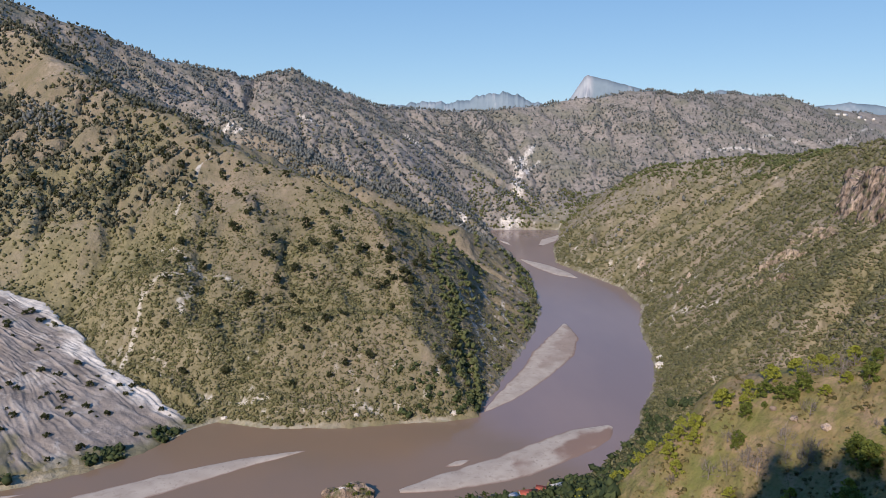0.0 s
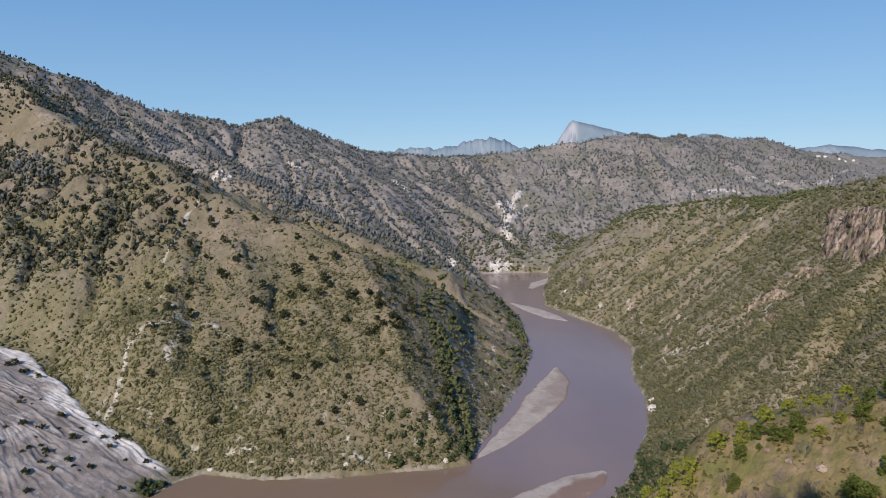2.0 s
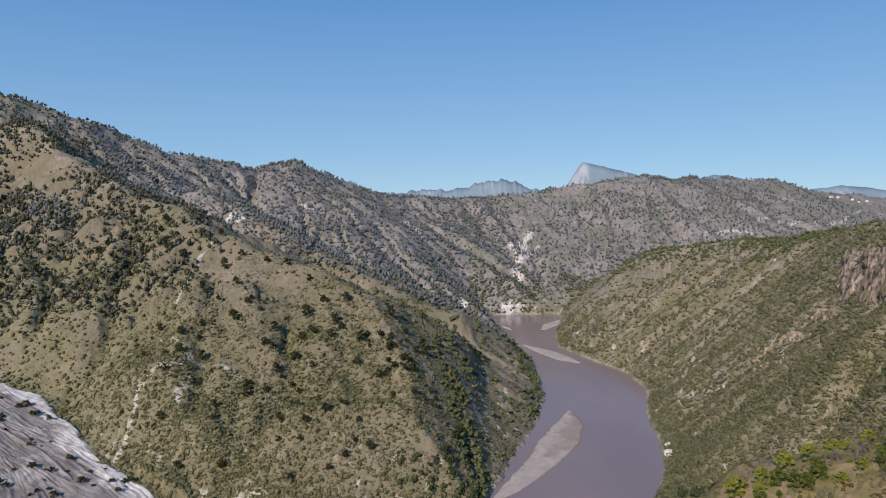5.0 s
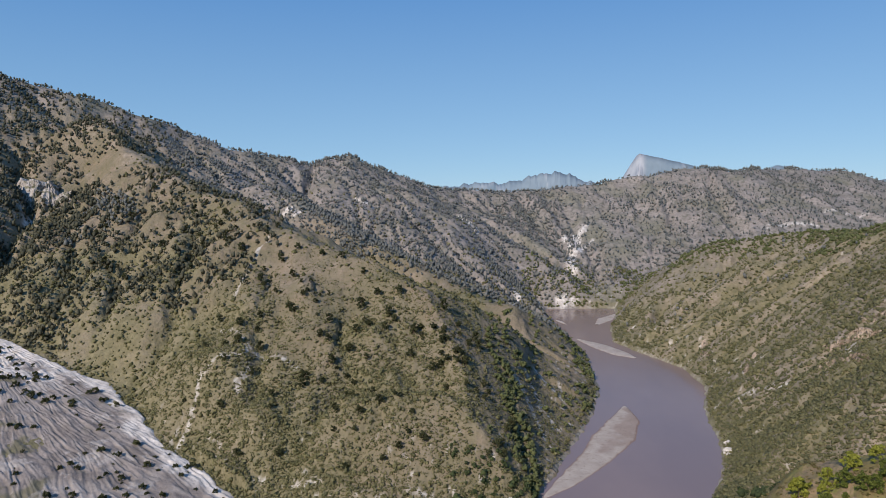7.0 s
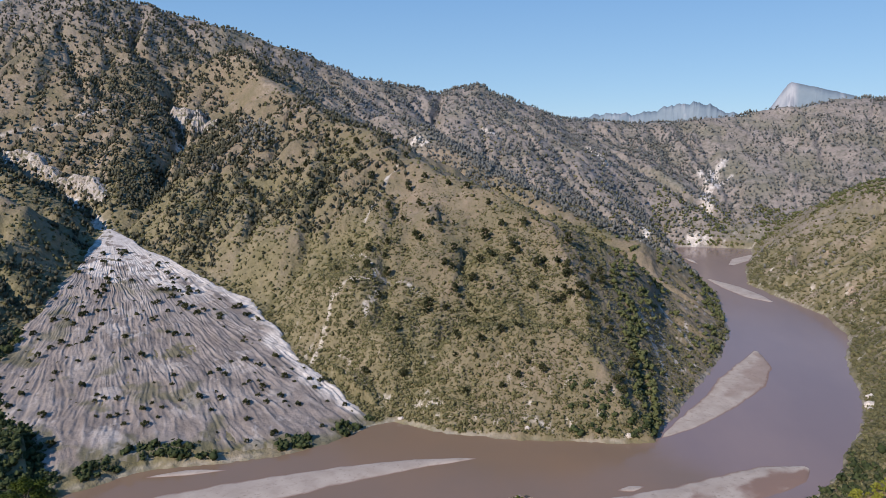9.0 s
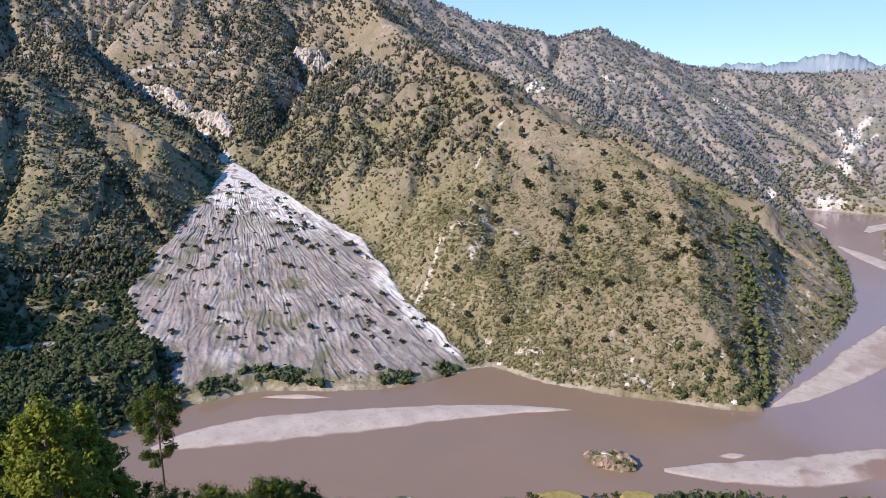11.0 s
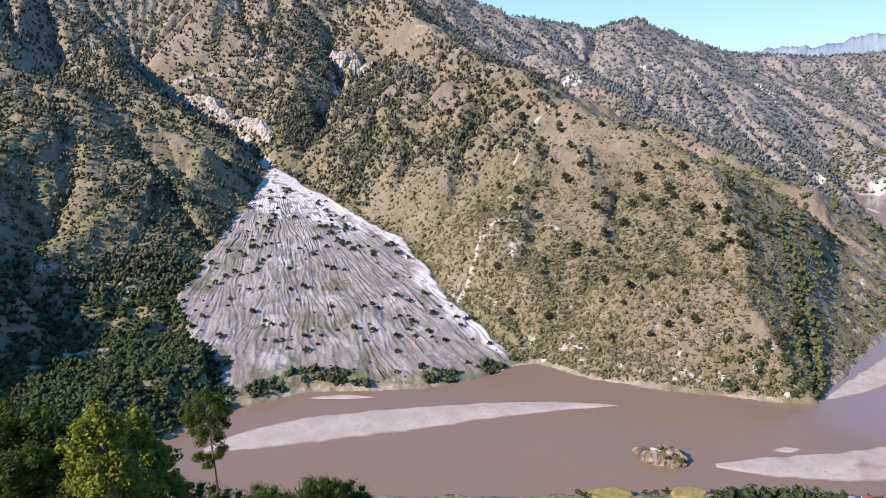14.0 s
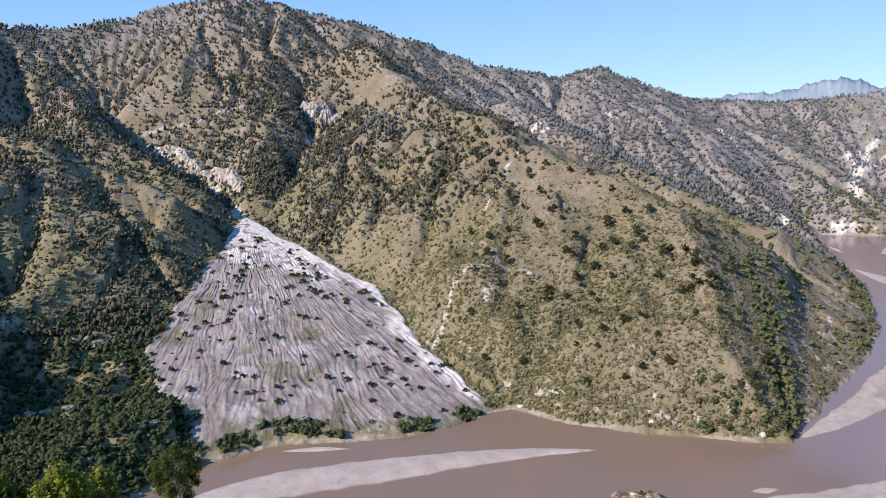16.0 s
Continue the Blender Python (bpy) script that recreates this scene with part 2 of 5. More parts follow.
def grain(n, l, size, detail=6, low=0.35, high=0.65, stretch=None):
    tex = n.new("ShaderNodeTexNoise")
    tex.inputs["Scale"].default_value, tex.inputs["Detail"].default_value = 1 / size, detail
    where = n.new("ShaderNodeNewGeometry").outputs["Position"]
    if stretch:
        scale = n.new("ShaderNodeVectorMath")
        scale.operation = "MULTIPLY"
        scale.inputs[1].default_value = stretch
        l.new(where, scale.inputs[0])
        where = scale.outputs[0]
    l.new(where, tex.inputs["Vector"])
    ramp = n.new("ShaderNodeMapRange")
    ramp.inputs["From Min"].default_value, ramp.inputs["From Max"].default_value = low, high
    l.new(tex.outputs[0], ramp.inputs[0])
    return ramp.outputs[0]


def attribute(n, name):
    a = n.new("ShaderNodeAttribute")
    a.attribute_name = name
    return a.outputs["Fac"]


def times(n, l, a, b):
    node = n.new("ShaderNodeMath")
    node.operation = "MULTIPLY"
    for s, v in ((0, a), (1, b)):
        if isinstance(v, (float, int)):
            node.inputs[s].default_value = v
        else:
            l.new(v, node.inputs[s])
    return node.outputs[0]


def bump(n, l, b, height, distance, strength=0.6):
    node = n.new("ShaderNodeBump")
    node.inputs["Distance"].default_value, node.inputs["Strength"].default_value = distance, strength
    l.new(height, node.inputs["Height"])
    l.new(node.outputs[0], b.inputs["Normal"])


def plain(name, dark, light, rough=0.85, size=3.0, relief=0.0):
    """A surface whose tone wanders between two colours at two scales."""
    m, n, l, b = material(name, rough)
    c = mix(n, l, dark, light, grain(n, l, size))
    c = mix(n, l, c, tuple(0.75 * k for k in dark), times(n, l, grain(n, l, size / 9, 4, 0.5, 0.8), 0.5))
    l.new(c, b.inputs["Base Color"])
    if relief:
        bump(n, l, b, grain(n, l, size / 4, 8, 0.2, 0.8), relief)
    return m


def foliage(name, dark, light, single=False):
    """Leaves; tone differs from clump to clump, or from plant to plant, and over tens of metres."""
    m, n, l, b = material(name, 0.75)
    if single:
        chance = n.new("ShaderNodeObjectInfo").outputs["Random"]
    else:
        chance = n.new("ShaderNodeNewGeometry").outputs["Random Per Island"]
    c = mix(n, l, dark, light, chance)
    c = mix(n, l, c, tuple(0.5 * (p + q) for p, q in zip(dark, light)), times(n, l, grain(n, l, 35, 3), 0.5))
    l.new(c, b.inputs["Base Color"])
    leaf = n.new("ShaderNodeBsdfTranslucent")
    l.new(c, leaf.inputs["Color"])
    both = n.new("ShaderNodeMixShader")
    both.inputs[0].default_value = 0.4
    l.new(b.outputs[0], both.inputs[1])
    l.new(leaf.outputs[0], both.inputs[2])
    l.new(both.outputs[0], n["Material Output"].inputs["Surface"])
    return m


def ground_material():
    m, n, l, b = material("hillside", 0.95)
    grass = mix(n, l, (0.215, 0.174, 0.120), (0.158, 0.139, 0.087), grain(n, l, 45))
    grass = mix(n, l, grass, (0.24, 0.186, 0.132), grain(n, l, 10, 8, 0.5, 0.72))
    grass = mix(n, l, grass, (0.10, 0.10, 0.045), times(n, l, grain(n, l, 2.2, 5, 0.5, 0.7), 0.55))
    green = mix(n, l, (0.132, 0.122, 0.064), (0.212, 0.188, 0.108), grain(n, l, 6, 8))
    c = mix(n, l, grass, green, attribute(n, "scrub"))
    soil = mix(n, l, (0.25, 0.20, 0.150), (0.34, 0.285, 0.225), grain(n, l, 5, 8))
    soil = mix(n, l, soil, (0.15, 0.12, 0.085), times(n, l, grain(n, l, 3, 6, 0.5, 0.7), 0.6))
    c = mix(n, l, c, soil, times(n, l, attribute(n, "soil"), grain(n, l, 14, 7, 0.3, 0.6)))
    # Forest floor of the far slopes, lightened and greyed to stand for haze.
    floor = mix(n, l, (0.19, 0.172, 0.153), (0.28, 0.248, 0.226), grain(n, l, 30, 8))
    floor = mix(n, l, mix(n, l, floor, (0.145, 0.15, 0.095), times(n, l, grain(n, l, 90, 4, 0.5, 0.66), 0.5)), (0.11, 0.112, 0.09), times(n, l, grain(n, l, 8, 6, 0.48, 0.64), 0.7))
    c = mix(n, l, c, floor, attribute(n, "forest"))
    meadow = mix(n, l, (0.225, 0.165, 0.082), (0.145, 0.145, 0.05), grain(n, l, 12, 6))
    meadow = mix(n, l, meadow, (0.265, 0.19, 0.115), grain(n, l, 7, 7, 0.48, 0.62))
    meadow = mix(n, l, meadow, (0.12, 0.13, 0.04), times(n, l, grain(n, l, 0.9, 5, 0.5, 0.68), 0.6))
    c = mix(n, l, c, meadow, attribute(n, "meadow"))
    rock = mix(n, l, (0.42, 0.38, 0.34), (0.70, 0.67, 0.63), grain(n, l, 6, 8))
    rock = mix(n, l, rock, (0.22, 0.19, 0.16), times(n, l, grain(n, l, 2.5, 6, 0.55, 0.7), 0.7))
    c = mix(n, l, c, rock, attribute(n, "scree"))
    l.new(c, b.inputs["Base Color"])
    bump(n, l, b, grain(n, l, 5, 9, 0.2, 0.8), 1.6, 0.8)
    return m


def water_material():
    m, n, l, b = material("muddy_water", 0.16)
    b.inputs["Specular IOR Level"].default_value = 0.42
    b.inputs["IOR"].default_value = 1.33
    silty = mix(n, l, (0.218, 0.146, 0.098), (0.196, 0.138, 0.098), grain(n, l, 70, 5))
    clear = mix(n, l, (0.215, 0.158, 0.145), (0.245, 0.178, 0.158), grain(n, l, 60, 4, 0.35, 0.65, (1, 0.4, 1)))
    c = mix(n, l, silty, clear, attribute(n, "upstream"))
    l.new(c, b.inputs["Base Color"])
    bump(n, l, b, grain(n, l, 1.6, 4, 0.2, 0.8), 0.06, 0.3)
    return m


def fan_material():
    m, n, l, b = material("debris", 0.95)
    c = mix(n, l, (0.185, 0.158, 0.14), (0.275, 0.238, 0.215), grain(n, l, 16, 7))
    c = mix(n, l, c, (0.17, 0.148, 0.13), times(n, l, grain(n, l, 3, 6, 0.5, 0.72), 0.7))
    c = mix(n, l, c, mix(n, l, (0.44, 0.405, 0.37), (0.60, 0.56, 0.52), grain(n, l, 5, 8)), attribute(n, "fresh"))
    c = mix(n, l, c, (0.12, 0.115, 0.06), attribute(n, "scrub"))
    l.new(c, b.inputs["Base Color"])
    bump(n, l, b, grain(n, l, 1.6, 9, 0.2, 0.8), 0.35, 0.7)
    return m


def sand_material():
    m, n, l, b = material("river_sand", 0.95)
    c = mix(n, l, (0.355, 0.30, 0.255), (0.435, 0.375, 0.322), grain(n, l, 14, 7))
    c = mix(n, l, c, (0.27, 0.22, 0.185), times(n, l, grain(n, l, 6, 8, 0.55, 0.7), 0.5))
    c = mix(n, l, c, (0.20, 0.165, 0.14), times(n, l, grain(n, l, 2.2, 7, 0.6, 0.7), 0.5))
    c = mix(n, l, c, (0.23, 0.155, 0.125), attribute(n, "wet"))
    l.new(c, b.inputs["Base Color"])
    bump(n, l, b, grain(n, l, 1.5, 6, 0.2, 0.8), 0.06)
    return m


GROUND, WATER, FAN, SAND = ground_material(), water_material(), fan_material(), sand_material()
SCRUB_LEAF = foliage("scrub_leaf", (0.092, 0.097, 0.043), (0.285, 0.268, 0.138))
HILL_LEAF = foliage("hill_scrub_leaf", (0.10, 0.105, 0.054), (0.215, 0.208, 0.115))
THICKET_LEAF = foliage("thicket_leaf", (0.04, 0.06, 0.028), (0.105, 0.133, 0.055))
WOOD_LEAF = foliage("wood_leaf", (0.10, 0.12, 0.05), (0.20, 0.22, 0.095))
PINE_LEAF = foliage("pine_needles", (0.08, 0.083, 0.056), (0.165, 0.163, 0.11))
# Far pines: needles paled and greyed, distance haze put into the colour.
HAZED_PINE_LEAF = foliage("hazed_pine_needles", (0.165, 0.178, 0.168), (0.25, 0.26, 0.242))
DRY_GRASS = foliage("dry_grass", (0.10, 0.095, 0.035), (0.25, 0.20, 0.10))
TREE_LEAF = foliage("tree_leaf", (0.048, 0.056, 0.026), (0.095, 0.10, 0.046), True)
GLOSSY_LEAF = foliage("glossy_leaf", (0.07, 0.10, 0.014), (0.28, 0.315, 0.05))
SHADE_LEAF = foliage("shade_leaf", (0.018, 0.036, 0.008), (0.105, 0.14, 0.022))
LIME_LEAF = foliage("lime_leaf", (0.20, 0.22, 0.03), (0.36, 0.37, 0.075))
FRESH_LEAF = foliage("fresh_leaf", (0.07, 0.10, 0.022), (0.19, 0.22, 0.05))
BARK = plain("bark", (0.10, 0.075, 0.055), (0.19, 0.15, 0.12), 0.95, 0.8)
DRY_WOOD = plain("dry_wood", (0.17, 0.14, 0.125), (0.26, 0.225, 0.205), 0.95, 0.6)


def crag_material(name, dark, light):
    """Weathered rock with upright stains and dark cracks."""
    m, n, l, b = material(name, 0.95)
    c = mix(n, l, dark, light, grain(n, l, 8, 8, 0.38, 0.62, (1, 1, 0.35)))
    c = mix(n, l, c, tuple(min(1.5 * k, 0.6) for k in light), times(n, l, grain(n, l, 14, 5, 0.56, 0.66), 0.6))
    c = mix(n, l, c, (0.05, 0.045, 0.03), times(n, l, grain(n, l, 3.5, 8, 0.54, 0.64, (1, 1, 0.4)), 0.85))
    c = mix(n, l, c, (0.10, 0.105, 0.05), times(n, l, grain(n, l, 6, 6, 0.52, 0.6), 0.7))
    l.new(c, b.inputs["Base Color"])
    bump(n, l, b, grain(n, l, 4, 10, 0.2, 0.8, (1, 1, 0.5)), 3.0, 1.0)
    return m


ROCK = crag_material("outcrop", (0.17, 0.125, 0.095), (0.38, 0.295, 0.235))
TAN_ROCK = crag_material("tan_rock", (0.19, 0.145, 0.105), (0.42, 0.335, 0.26))
DEBRIS_BANK = crag_material("debris_bank", (0.31, 0.28, 0.25), (0.46, 0.425, 0.39))
PALE_ROCK = plain("pale_rock", (0.42, 0.38, 0.34), (0.66, 0.62, 0.57), 0.95, 2, 0.4)


def hazed_rock_material():
    """Blue-green slopes, distance haze painted in, with paler bare rock on ribs and cliffs."""
    m, n, l, b = material("hazed_rock", 0.95)
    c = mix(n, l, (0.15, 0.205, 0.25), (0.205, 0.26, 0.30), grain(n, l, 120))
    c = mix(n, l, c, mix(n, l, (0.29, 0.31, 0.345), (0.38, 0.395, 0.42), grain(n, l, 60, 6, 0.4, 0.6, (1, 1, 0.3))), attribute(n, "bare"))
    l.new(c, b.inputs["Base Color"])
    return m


HAZED_ROCK = hazed_rock_material()
PLASTER = plain("plaster", (0.62, 0.59, 0.55), (0.75, 0.73, 0.70), 0.9, 1.5)
RED_ROOF = plain("red_roof", (0.33, 0.075, 0.05), (0.45, 0.13, 0.09), 0.7, 1.2)
TIN_ROOF = plain("tin_roof", (0.42, 0.40, 0.40), (0.58, 0.56, 0.55), 0.5, 1.5)
GLASS = plain("dark_glass", (0.03, 0.035, 0.04), (0.05, 0.055, 0.06), 0.15, 1)
RIPE = plain("ripe_crop", (0.21, 0.165, 0.055), (0.30, 0.235, 0.085), 0.9, 4, 0.1)
STEEL = plain("galvanised_steel", (0.45, 0.46, 0.47), (0.6, 0.6, 0.6), 0.5, 2)


# ---- mesh helpers ----
def mesh_object(name, verts, faces, mat, parent=None, smooth=False, attributes=()):
    me = bpy.data.meshes.new(name)
    verts, faces = np.asarray(verts, np.float32), np.asarray(faces, np.int32)
    k = faces.shape[1]
    me.vertices.add(len(verts))
    me.vertices.foreach_set("co", verts.ravel())
    me.loops.add(faces.size)
    me.loops.foreach_set("vertex_index", faces.ravel())
    me.polygons.add(len(faces))
    me.polygons.foreach_set("loop_start", np.arange(0, faces.size, k, dtype=np.int32))
    me.update(calc_edges=True)
    if smooth:
        me.polygons.foreach_set("use_smooth", np.ones(len(faces), bool))
    for key, values in attributes:
        me.attributes.new(key, "FLOAT", "POINT").data.foreach_set("value", np.asarray(values, np.float32).ravel())
    me.materials.append(mat)
    ob = new(name, me)
    ob.parent = parent
    return ob


def grid_faces(rows, cols, wrap=False):
    i, j = np.meshgrid(np.arange(rows - 1), np.arange(cols if wrap else cols - 1), indexing="ij")
    k = (j + 1) % cols
    return np.stack([i * cols + j, i * cols + k, (i + 1) * cols + k, (i + 1) * cols + j], -1).reshape(-1, 4)


def joined(pieces):
    """One mesh's vertices and faces out of several."""
    verts, faces, base = [], [], 0
    for v, f in pieces:
        verts.append(v)
        faces.append(np.asarray(f) + base)
        base += len(v)
    return np.concatenate(verts), np.concatenate(faces)


def stroke(x, y, pts, width, seed=0):
    """1 along a line on the plan, with a ragged edge."""
    mark = np.zeros(x.shape)
    px, py = [p[0] for p in pts], [p[1] for p in pts]
    room = 3 * width
    close = (x > min(px) - room) & (x < max(px) + room) & (y > min(py) - room) & (y < max(py) + room)
    x, y = x[close], y[close]
    near = along(x, y, pts)[0] + width * 0.9 * fbm(x, y, max(width * 1.5, 4), 4, 90 + seed)
    mark[close] = step(width, width * 0.35, near)
    return mark


# ---- the ground, one sheet to the horizon, finest where the valley opens ----
azimuths = np.radians(np.concatenate([np.arange(-180, -67, 2.0), np.arange(-67, 41, 0.14), np.arange(41, 180, 2.0)]))
radii = np.concatenate([np.geomspace(0.1, 230, 90)[:-1], np.geomspace(230, 1900, 440)[:-1], np.geomspace(1900, 4700, 60)])
RR, AA = np.meshgrid(radii, azimuths, indexing="ij")
GX, GY = RR * np.sin(AA), RR * np.cos(AA)
GZ = ground_height(GX, GY)

# rain has cut the slopes into ribs and gullies
CELL, WEST, SOUTH = 4.0, -1340.0, 60.0
ex, ey = np.meshgrid(np.arange(WEST, 1108, 2 * CELL), np.arange(SOUTH, 2120, 2 * CELL))
ez = ground_height(ex, ey)
ez = np.repeat(np.repeat(ez, 2, 0), 2, 1)                      # twice as fine, halfway heights between
ez[:, 1:-1:2] = 0.5 * (ez[:, :-2:2] + ez[:, 2::2])
ez[1:-1:2] = 0.5 * (ez[:-2:2] + ez[2::2])
ex, ey = np.meshgrid(WEST + CELL * np.arange(ez.shape[1]), SOUTH + CELL * np.arange(ez.shape[0]))
worn, flow_grid = erode(ez + 1.5 * fbm(ex, ey, 14, 2, 47), CELL, 7, 60, 0.8, 5)
worn = np.clip(1.5 * (worn - ez - 1.2), -26, 2.5) * (1 - 0.55 * step(-260, -200, ex) * step(760, 680, ey) * step(60, 20, ex))


def from_grid(grid, x, y):
    u, v = np.clip((x - WEST) / CELL, 0, grid.shape[1] - 1.01), np.clip((y - SOUTH) / CELL, 0, grid.shape[0] - 1.01)
    j, i = u.astype(int), v.astype(int)
    u, v = u - j, v - i
    return (grid[i, j] * (1 - u) + grid[i, j + 1] * u) * (1 - v) + (grid[i + 1, j] * (1 - u) + grid[i + 1, j + 1] * u) * v


def wetness(x, y):
    """How much water gathers at places: 0 on the ribs to 1 in the gullies."""
    return step(0.4, 2.2, from_grid(flow_grid, x, y))


firm = step(6, 30, outline(GX, GY, RIVER)) * step(4, -22, fan_inside(GX, GY)) * step(300, 380, RR + 150 * (GX < -200)) * step(2, 14, GZ)
GZ = GZ + from_grid(worn, GX, GY) * firm * step(2100, 1900, GY) * (1 - 0.75 * step(-50, 150, GX) * step(1250, 1400, RR))
gully = wetness(GX, GY) * firm


def height(x, y):
    """The ground's height at places, read off its sheet."""
    x, y = np.asarray(x, float).reshape(-1), np.asarray(y, float).reshape(-1)
    r, a = np.clip(np.hypot(x, y), radii[0], radii[-2]), np.arctan2(x, y)
    i = np.clip(np.searchsorted(radii, r) - 1, 0, len(radii) - 2)
    j = np.clip(np.searchsorted(azimuths, a) - 1, 0, len(azimuths) - 2)
    u, v = (r - radii[i]) / (radii[i + 1] - radii[i]), np.clip((a - azimuths[j]) / (azimuths[j + 1] - azimuths[j]), 0, 1)
    return (GZ[i, j] * (1 - u) + GZ[i + 1, j] * u) * (1 - v) + (GZ[i, j + 1] * (1 - u) + GZ[i + 1, j + 1] * u) * v


BRUSH_TOP = 95.0                  # scrub gives way to grass about this high on the spur


def scrub_cover(x, y, z):
    """How much of the ground is under scrub, 0 to 1."""
    d = np.hypot(x, y)
    cover = step(35, -35, z - BRUSH_TOP - 60 * fbm(x, y, 130, 3, 60) - 70 * step(-200, -330, x))
    cover = np.maximum(cover, step(60, 160, x) * step(280, 330, d) * step(1350, 1150, d) * 0.85)      # right-hand hill
    lobe = step(70, 35, np.hypot((x + 40) / 1.5, y - 480))
    cover = cover * (1 - 0.45 * lobe)
    cover = np.where((x > -15) & (x < 120) & (y > 470) & (y < 1000), 0.08, cover)
    cover = np.where((x < -300) & (d < 620) & (z < 110), 1.0, cover)
    cover = np.where((d < 280) & (x > 30), 0.12 + 0.5 * step(215, 250, d), cover)
    return np.clip(cover + 0.25 * fbm(x, y, 45, 4, 63), 0, 1)


scrub = np.clip(scrub_cover(GX, GY, GZ) + 0.6 * (gully - 0.2), 0, 1)
soil = step(0.1, 0.55, fbm(GX, GY, 70, 5, 61) + 0.25 * step(1000, 1400, RR) + 0.2 * step(100, 200, GX) * step(300, 500, RR))
soil = np.maximum(soil, 0.7 * step(0.35, 0.1, gully) * step(-0.2, 0.4, fbm(GX, GY, 55, 4, 64)) * firm)
soil = soil * np.where((RR < 950) & (GX < 100), 0.4, 0.8)
soil = np.maximum(soil, stroke(GX, GY, [(310, 600), (285, 585), (262, 550)], 22, 1))
soil = np.maximum(soil, stroke(GX, GY, [(230, 1480), (290, 1500), (330, 1470)], 45, 2))
soil = np.maximum(soil, stroke(GX, GY, [(640, 1520), (720, 1590)], 40, 3))
spur_line = along(GX, GY, SPUR)[0]
# Far slopes take the haze-greyed floor, more of it with distance.
forest = step(1020, 1180, RR + 40 * fbm(GX, GY, 80, 3, 69)) * step(60, 160, spur_line) * step(-620, -480, GX + 0.3 * (GY - 1200)) * np.where((GX > 150) & (GZ < 160) & (RR < 1330), 0.3, 1.0)
forest = np.maximum(forest, 0.85 * step(1250, 1500, RR))
meadow = step(275, 235, RR) * step(0, 25, GX)
scree = np.zeros_like(GX)
for k, (width, pts) in enumerate((
        (9, [(-338, 1122), (-318, 1101)]), (7, [(-275, 1366), (-233, 1340)]), (8, [(-76, 1460), (-38, 1409)]),
        (11, [(200, 1615), (178, 1575), (176, 1505), (156, 1482), (153, 1410)]), (7, [(150, 1560), (165, 1490)]), (6, [(210, 1560), (170, 1500)]),
        (8, [(15, 1245), (36, 1196), (28, 1115)]), (8, [(575, 1539), (624, 1560), (680, 1550)]), (4, [(744, 1652), (859, 1695), (1016, 1782), (1331, 2133)]),
        (2.2, [(-206, 560), (-206, 548), (-219, 542), (-235, 534), (-234, 509), (-238, 489)]), (4, [(-197, 540), (-200, 532), (-202, 520)]),
        (1.7, [(-234, 709), (-241, 673), (-241, 625)]), (1.6, [(-240, 590), (-205, 560), (-160, 545)]),
        (12, [(118, 1312), (140, 1315)]), (5, [(395, 819), (400, 826)]), (9, [(-628, 905), (-618, 885)]),
        (6, [(-770, 738), (-730, 735), (-685, 725), (-640, 708)]), (8, [p[:2] for p in CHANNEL[:4]]), (3, [(-893, 661), (-904, 704), (-850, 760), (-773, 825), (-741, 865), (-666, 878)]),
        (2.4, [(-535, 335), (-524, 350), (-512, 364), (-490, 368), (-472, 371)]), (1.8, [(-446, 262), (-428, 280), (-410, 298)]), (1.8, [(-458, 268), (-440, 286), (-420, 304)]), (4, [(283, 584), (267, 543)]), (3, [(24, 644), (38, 605), (48, 580)]), (2.5, [(37, 684), (50, 660), (62, 641)]), (3, [(14, 610), (28, 575), (38, 548)]), (2, [(-140, 455), (-120, 453)]), (2, [(-60, 450), (-45, 447)]), (3, [(240, 590), (215, 640)]), (3, [(260, 700), (225, 690)]))):
    scree = np.maximum(scree, stroke(GX, GY, pts, width, k) * (0.9 if width > 4 else 0.6))
shore_line = step(2.4, 0.8, np.abs(outline(GX, GY, RIVER) - 1.2)) * step(3.5, 1.5, GZ)
scree = np.maximum(scree, 0.28 * shore_line * step(-0.35, 0.15, fbm(GX, GY, 30, 3, 66)))
scree = np.maximum(scree, 0.6 * step(0.55, 0.75, fbm(GX, GY, 8, 4, 67)) * step(1.5, 6, GZ) * step(55, 15, GZ) * step(-300, -280, GX))
# the patch of ground under the viewpoint closes the sheet
sheet = np.concatenate([np.stack([GX, GY, GZ], -1).reshape(-1, 3), [(a, b, float(GZ[0, 0]) - 0.012) for a, b in ((-0.45, -0.4), (0.5, -0.4), (0.5, 0.45), (-0.45, 0.45))]])
faces = np.concatenate([grid_faces(len(radii), len(azimuths), True), GX.size + np.array([(0, 1, 2, 3)])])
ground = mesh_object("ground", sheet, faces, GROUND, smooth=True,
                     attributes=[(key, np.append(values, [0.0] * 4)) for key, values in (("scrub", scrub), ("soil", soil), ("scree", scree), ("meadow", meadow), ("forest", forest))])
tagged(ground, "steep dry hillsides with brown grass, scrub and bare earth", "ground", kind="structure")

# ---- the river ----
wx, wy = np.meshgrid(np.linspace(-900, 700, 161), np.linspace(-1000, 1500, 201))
upstream = step(-25, 30, wx + 0.9 * (wy - 452) + 14 * fbm(wx, wy, 50, 4, 68) - 20) * step(330, 345, wy + 0.2 * wx + 300 * step(0, 60, wx))
water = mesh_object("water", np.stack([wx, wy, np.zeros_like(wx)], -1).reshape(-1, 3), grid_faces(*wx.shape), WATER, attributes=(("upstream", upstream),))
tagged(water, "calm muddy brown river water in the valley", "river", kind="structure")

